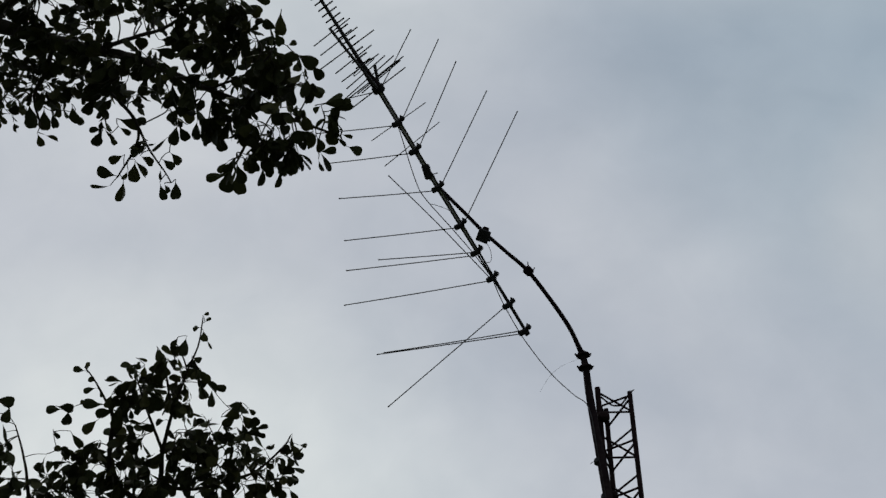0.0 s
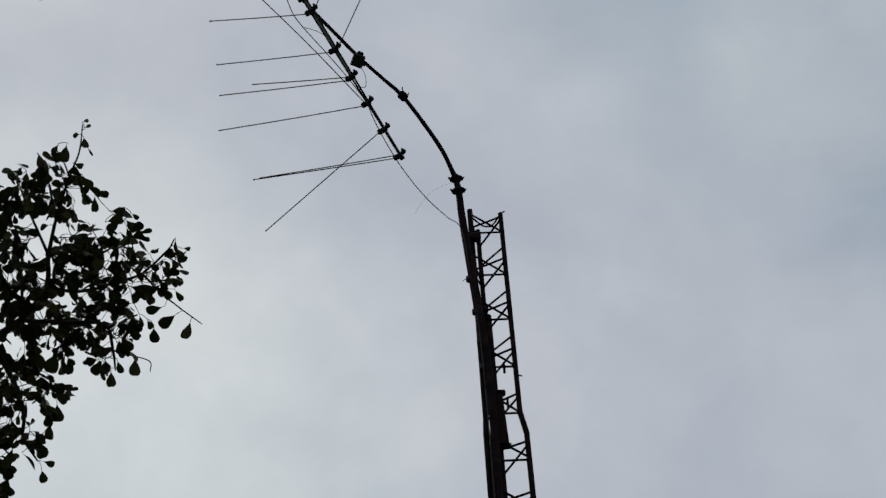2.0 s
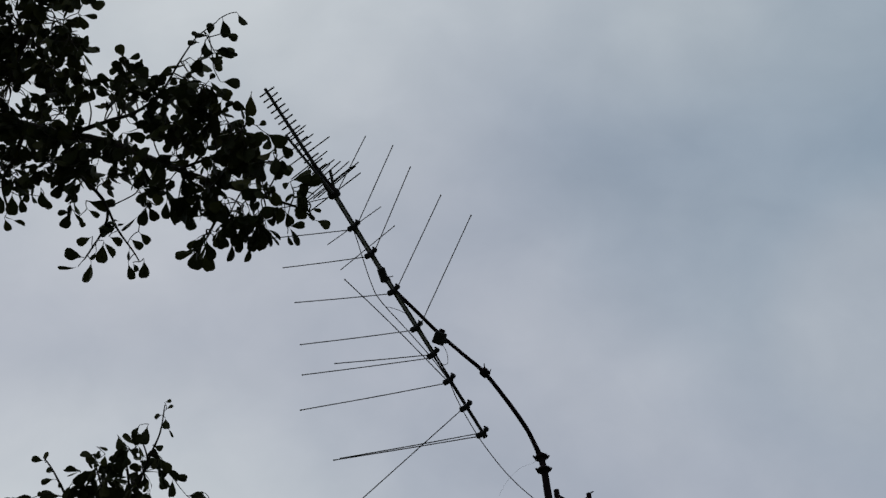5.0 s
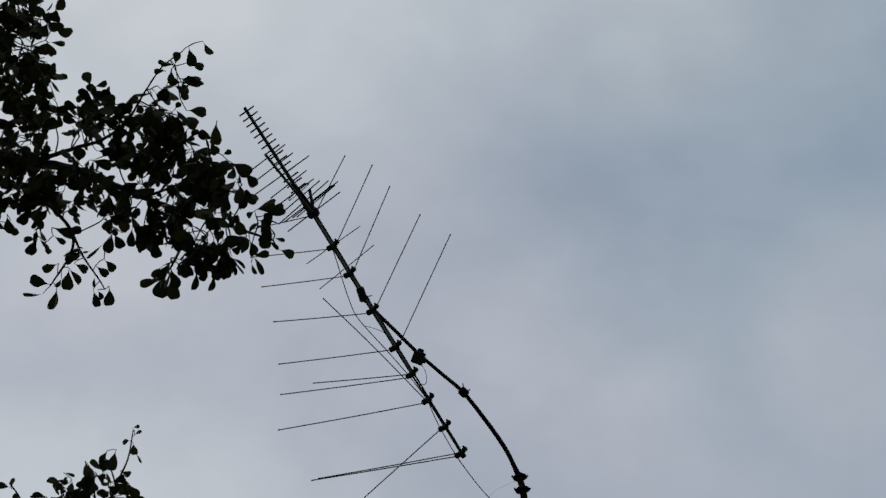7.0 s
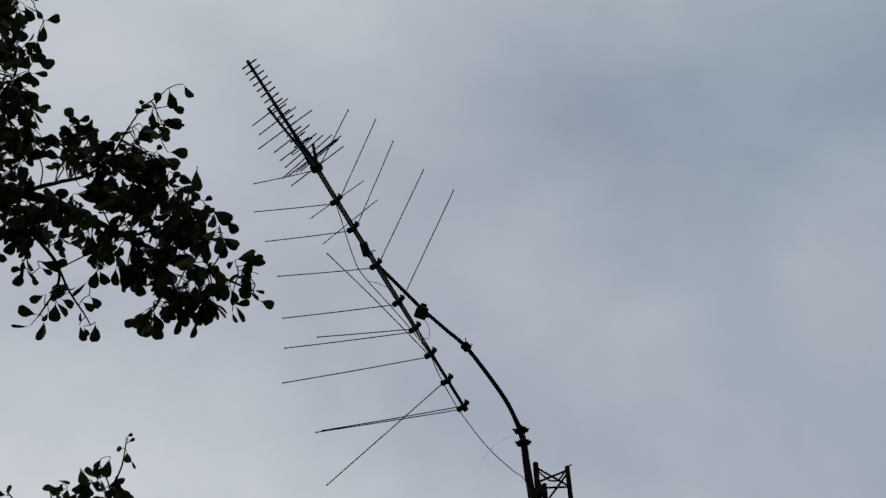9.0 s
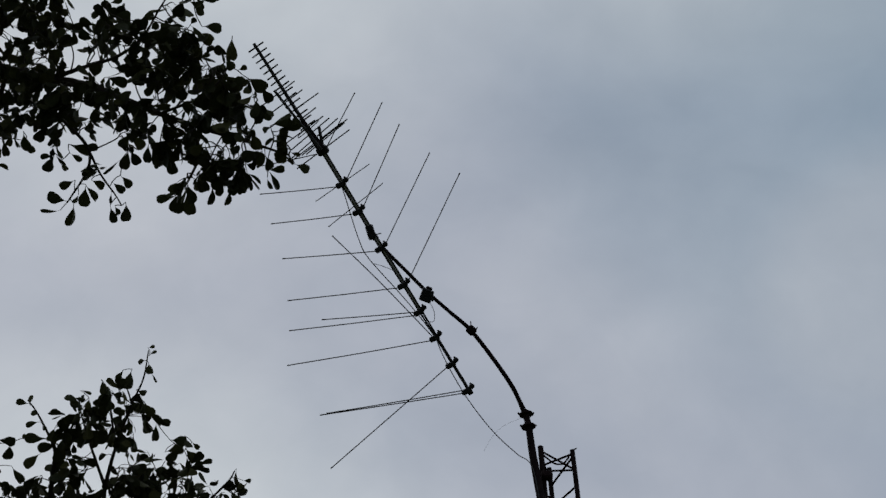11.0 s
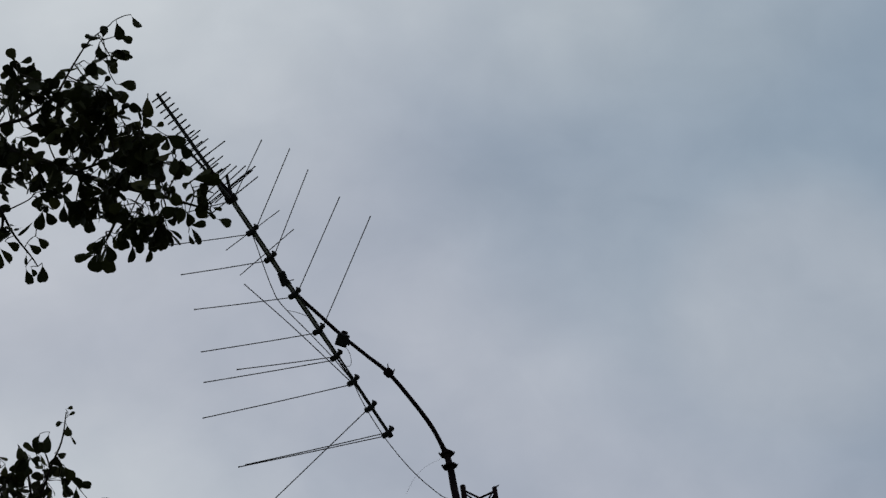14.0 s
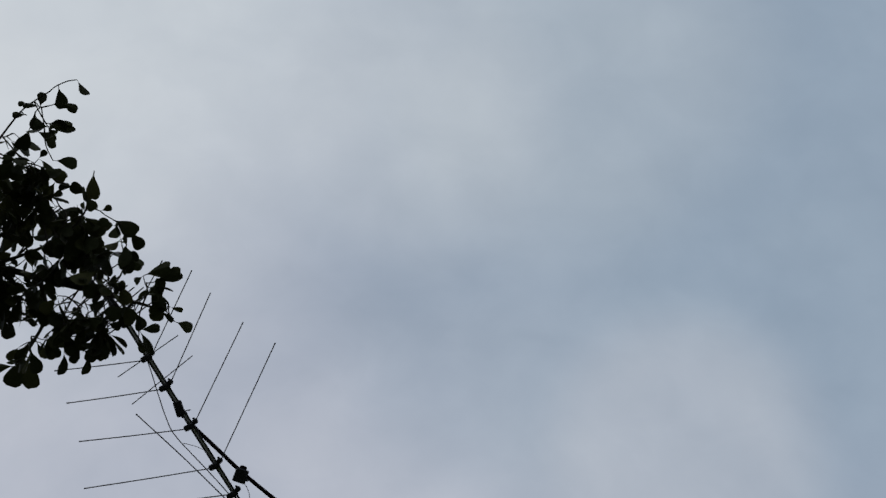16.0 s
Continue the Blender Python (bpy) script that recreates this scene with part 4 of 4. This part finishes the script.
far_tree.clumps([(-1.44, 2.68, 3.15, 0.058), (-1.22, 2.74, 3.24, 0.063), (-1.42, 2.56, 3.18, 0.028), (-1.12, 2.55, 3.35, 0.032), (-1.08, 2.59, 3.40, 0.033), (-1.22, 2.67, 3.26, 0.039),
    (-1.11, 2.63, 3.29, 0.039), (-1.48, 2.54, 3.15, 0.077), (-1.46, 2.46, 3.22, 0.046)])
far_tree.sprig([(-0.894, 2.385, 3.504, 0.019, 340), (-0.894, 2.411, 3.499, 0.023, 310), (-0.907, 2.428, 3.495, 0.031, 180), (-0.895, 2.420, 3.480, 0.035, 70), (-0.906, 2.487, 3.499, 0.031, 40), (-0.969, 2.437, 3.467, 0.031, 110),
    (-1.029, 2.452, 3.446, 0.046, 60), (-0.949, 2.452, 3.484, 0.058, 100), (-0.935, 2.489, 3.436, 0.035, 20), (-1.074, 2.442, 3.397, 0.030, 0), (-1.064, 2.459, 3.398, 0.019, 150), (-1.085, 2.531, 3.413, 0.051, 190),
    (-1.055, 2.469, 3.393, 0.034, 80)])
far_tree.sprig([(-0.918, 2.564, 3.426, 0.060, 50), (-0.910, 2.618, 3.434, 0.048, 20), (-0.897, 2.616, 3.420, 0.052, 95), (-0.915, 2.521, 3.420, 0.047, 60), (-1.062, 2.562, 3.400, 0.071, 130), (-1.029, 2.580, 3.369, 0.071, 150),
    (-1.022, 2.641, 3.326, 0.036, 170), (-1.103, 2.638, 3.306, 0.048, 20), (-1.117, 2.598, 3.338, 0.031, 85), (-1.144, 2.562, 3.305, 0.050, 90), (-1.149, 2.570, 3.342, 0.043, 60)])
far_tree.sprig([(-0.867, 2.677, 3.404, 0.057, 10), (-0.821, 2.661, 3.405, 0.049, 60), (-0.805, 2.695, 3.408, 0.029, 45), (-0.795, 2.748, 3.370, 0.046, 0), (-0.817, 2.708, 3.369, 0.049, 80), (-0.838, 2.708, 3.398, 0.058, 130),
    (-0.688, 2.815, 3.398, 0.051, 100), (-0.696, 2.861, 3.397, 0.047, 60), (-0.702, 2.901, 3.334, 0.047, 5), (-0.707, 2.872, 3.361, 0.047, 60), (-0.703, 2.938, 3.345, 0.044, 70), (-0.706, 2.957, 3.296, 0.043, 60),
    (-0.671, 2.851, 3.381, 0.026, 0)])
far_tree.sprig([(-0.788, 3.082, 3.238, 0.062, 95), (-0.743, 3.010, 3.265, 0.066, 160), (-0.709, 3.055, 3.265, 0.071, 140), (-0.673, 3.102, 3.269, 0.067, 105), (-0.843, 2.912, 3.283, 0.081, 20), (-0.809, 3.062, 3.251, 0.040, 60),
    (-0.829, 3.038, 3.254, 0.044, 80), (-0.841, 2.994, 3.270, 0.065, 170)])
far_tree.sprig([(-0.853, 3.148, 3.162, 0.067, 88), (-0.926, 3.151, 3.115, 0.057, 80), (-0.910, 3.149, 3.151, 0.049, 80), (-0.946, 3.121, 3.137, 0.057, 120), (-0.953, 3.114, 3.142, 0.053, 180), (-0.889, 3.070, 3.200, 0.066, 70),
    (-1.064, 3.100, 3.131, 0.057, 90), (-1.076, 3.058, 3.139, 0.078, 110), (-1.037, 3.012, 3.134, 0.043, 75), (-1.139, 3.033, 3.131, 0.060, 70), (-1.144, 3.026, 3.117, 0.051, 100)])
far_tree.sprig([(-1.105, 3.163, 3.043, 0.057, 30), (-1.132, 3.157, 3.060, 0.066, 10), (-1.100, 3.209, 3.032, 0.066, 90), (-1.130, 3.274, 2.992, 0.058, 100), (-1.246, 3.307, 2.927, 0.076, 100), (-1.220, 3.274, 2.929, 0.057, 20),
    (-1.226, 3.331, 2.911, 0.076, 40), (-1.182, 3.417, 2.891, 0.050, 80), (-1.168, 3.371, 2.896, 0.041, 20), (-1.177, 3.323, 2.958, 0.067, 75)])
far_tree.sprig([(-1.270, 3.388, 2.862, 0.081, 110), (-1.309, 3.340, 2.879, 0.062, 60), (-1.337, 3.507, 2.812, 0.083, 95), (-1.318, 3.447, 2.846, 0.068, 120), (-1.283, 3.417, 2.839, 0.041, 60), (-1.356, 3.727, 2.662, 0.066, 190),
    (-1.334, 3.697, 2.696, 0.066, 100), (-1.329, 3.704, 2.668, 0.047, 40), (-1.300, 3.797, 2.673, 0.039, 310), (-1.313, 3.791, 2.643, 0.082, 20), (-1.328, 3.768, 2.636, 0.072, 95), (-1.401, 3.805, 2.621, 0.062, 70)])
far_tree.sprig([(-1.211, 2.462, 3.361, 0.034, 250), (-1.201, 2.435, 3.345, 0.034, 190), (-1.193, 2.496, 3.355, 0.030, 200), (-1.198, 2.524, 3.353, 0.038, 170), (-1.176, 2.495, 3.326, 0.023, 60), (-1.091, 2.510, 3.397, 0.019, 180),
    (-1.097, 2.464, 3.390, 0.030, 10), (-1.282, 2.537, 3.289, 0.045, 180), (-1.290, 2.503, 3.277, 0.049, 10), (-1.271, 2.545, 3.296, 0.049, 100), (-1.189, 2.584, 3.339, 0.058, 180), (-1.149, 2.578, 3.315, 0.057, 170),
    (-1.188, 2.575, 3.284, 0.057, 140), (-1.229, 2.557, 3.329, 0.027, 180)])
far_tree.sprig([(-1.170, 2.618, 3.330, 0.062, 80), (-1.125, 2.599, 3.327, 0.054, 120), (-1.326, 2.604, 3.269, 0.031, 70), (-1.302, 2.673, 3.244, 0.035, 190), (-1.279, 2.617, 3.271, 0.054, 60), (-1.319, 2.709, 3.214, 0.039, 180),
    (-1.333, 2.629, 3.202, 0.042, 110), (-1.454, 2.473, 3.278, 0.052, 10), (-1.405, 2.481, 3.264, 0.048, 95), (-1.427, 2.511, 3.231, 0.052, 80), (-1.437, 2.556, 3.223, 0.052, 75), (-0.887, 2.718, 3.391, 0.056, 350),
    (-0.825, 2.706, 3.395, 0.048, 50), (-0.795, 2.762, 3.356, 0.040, 5)])
far_tree.finish("dense dark green broadleaf tree beside the mast", (-0.8, 3.0, 3.4), radians(75), radians(215))
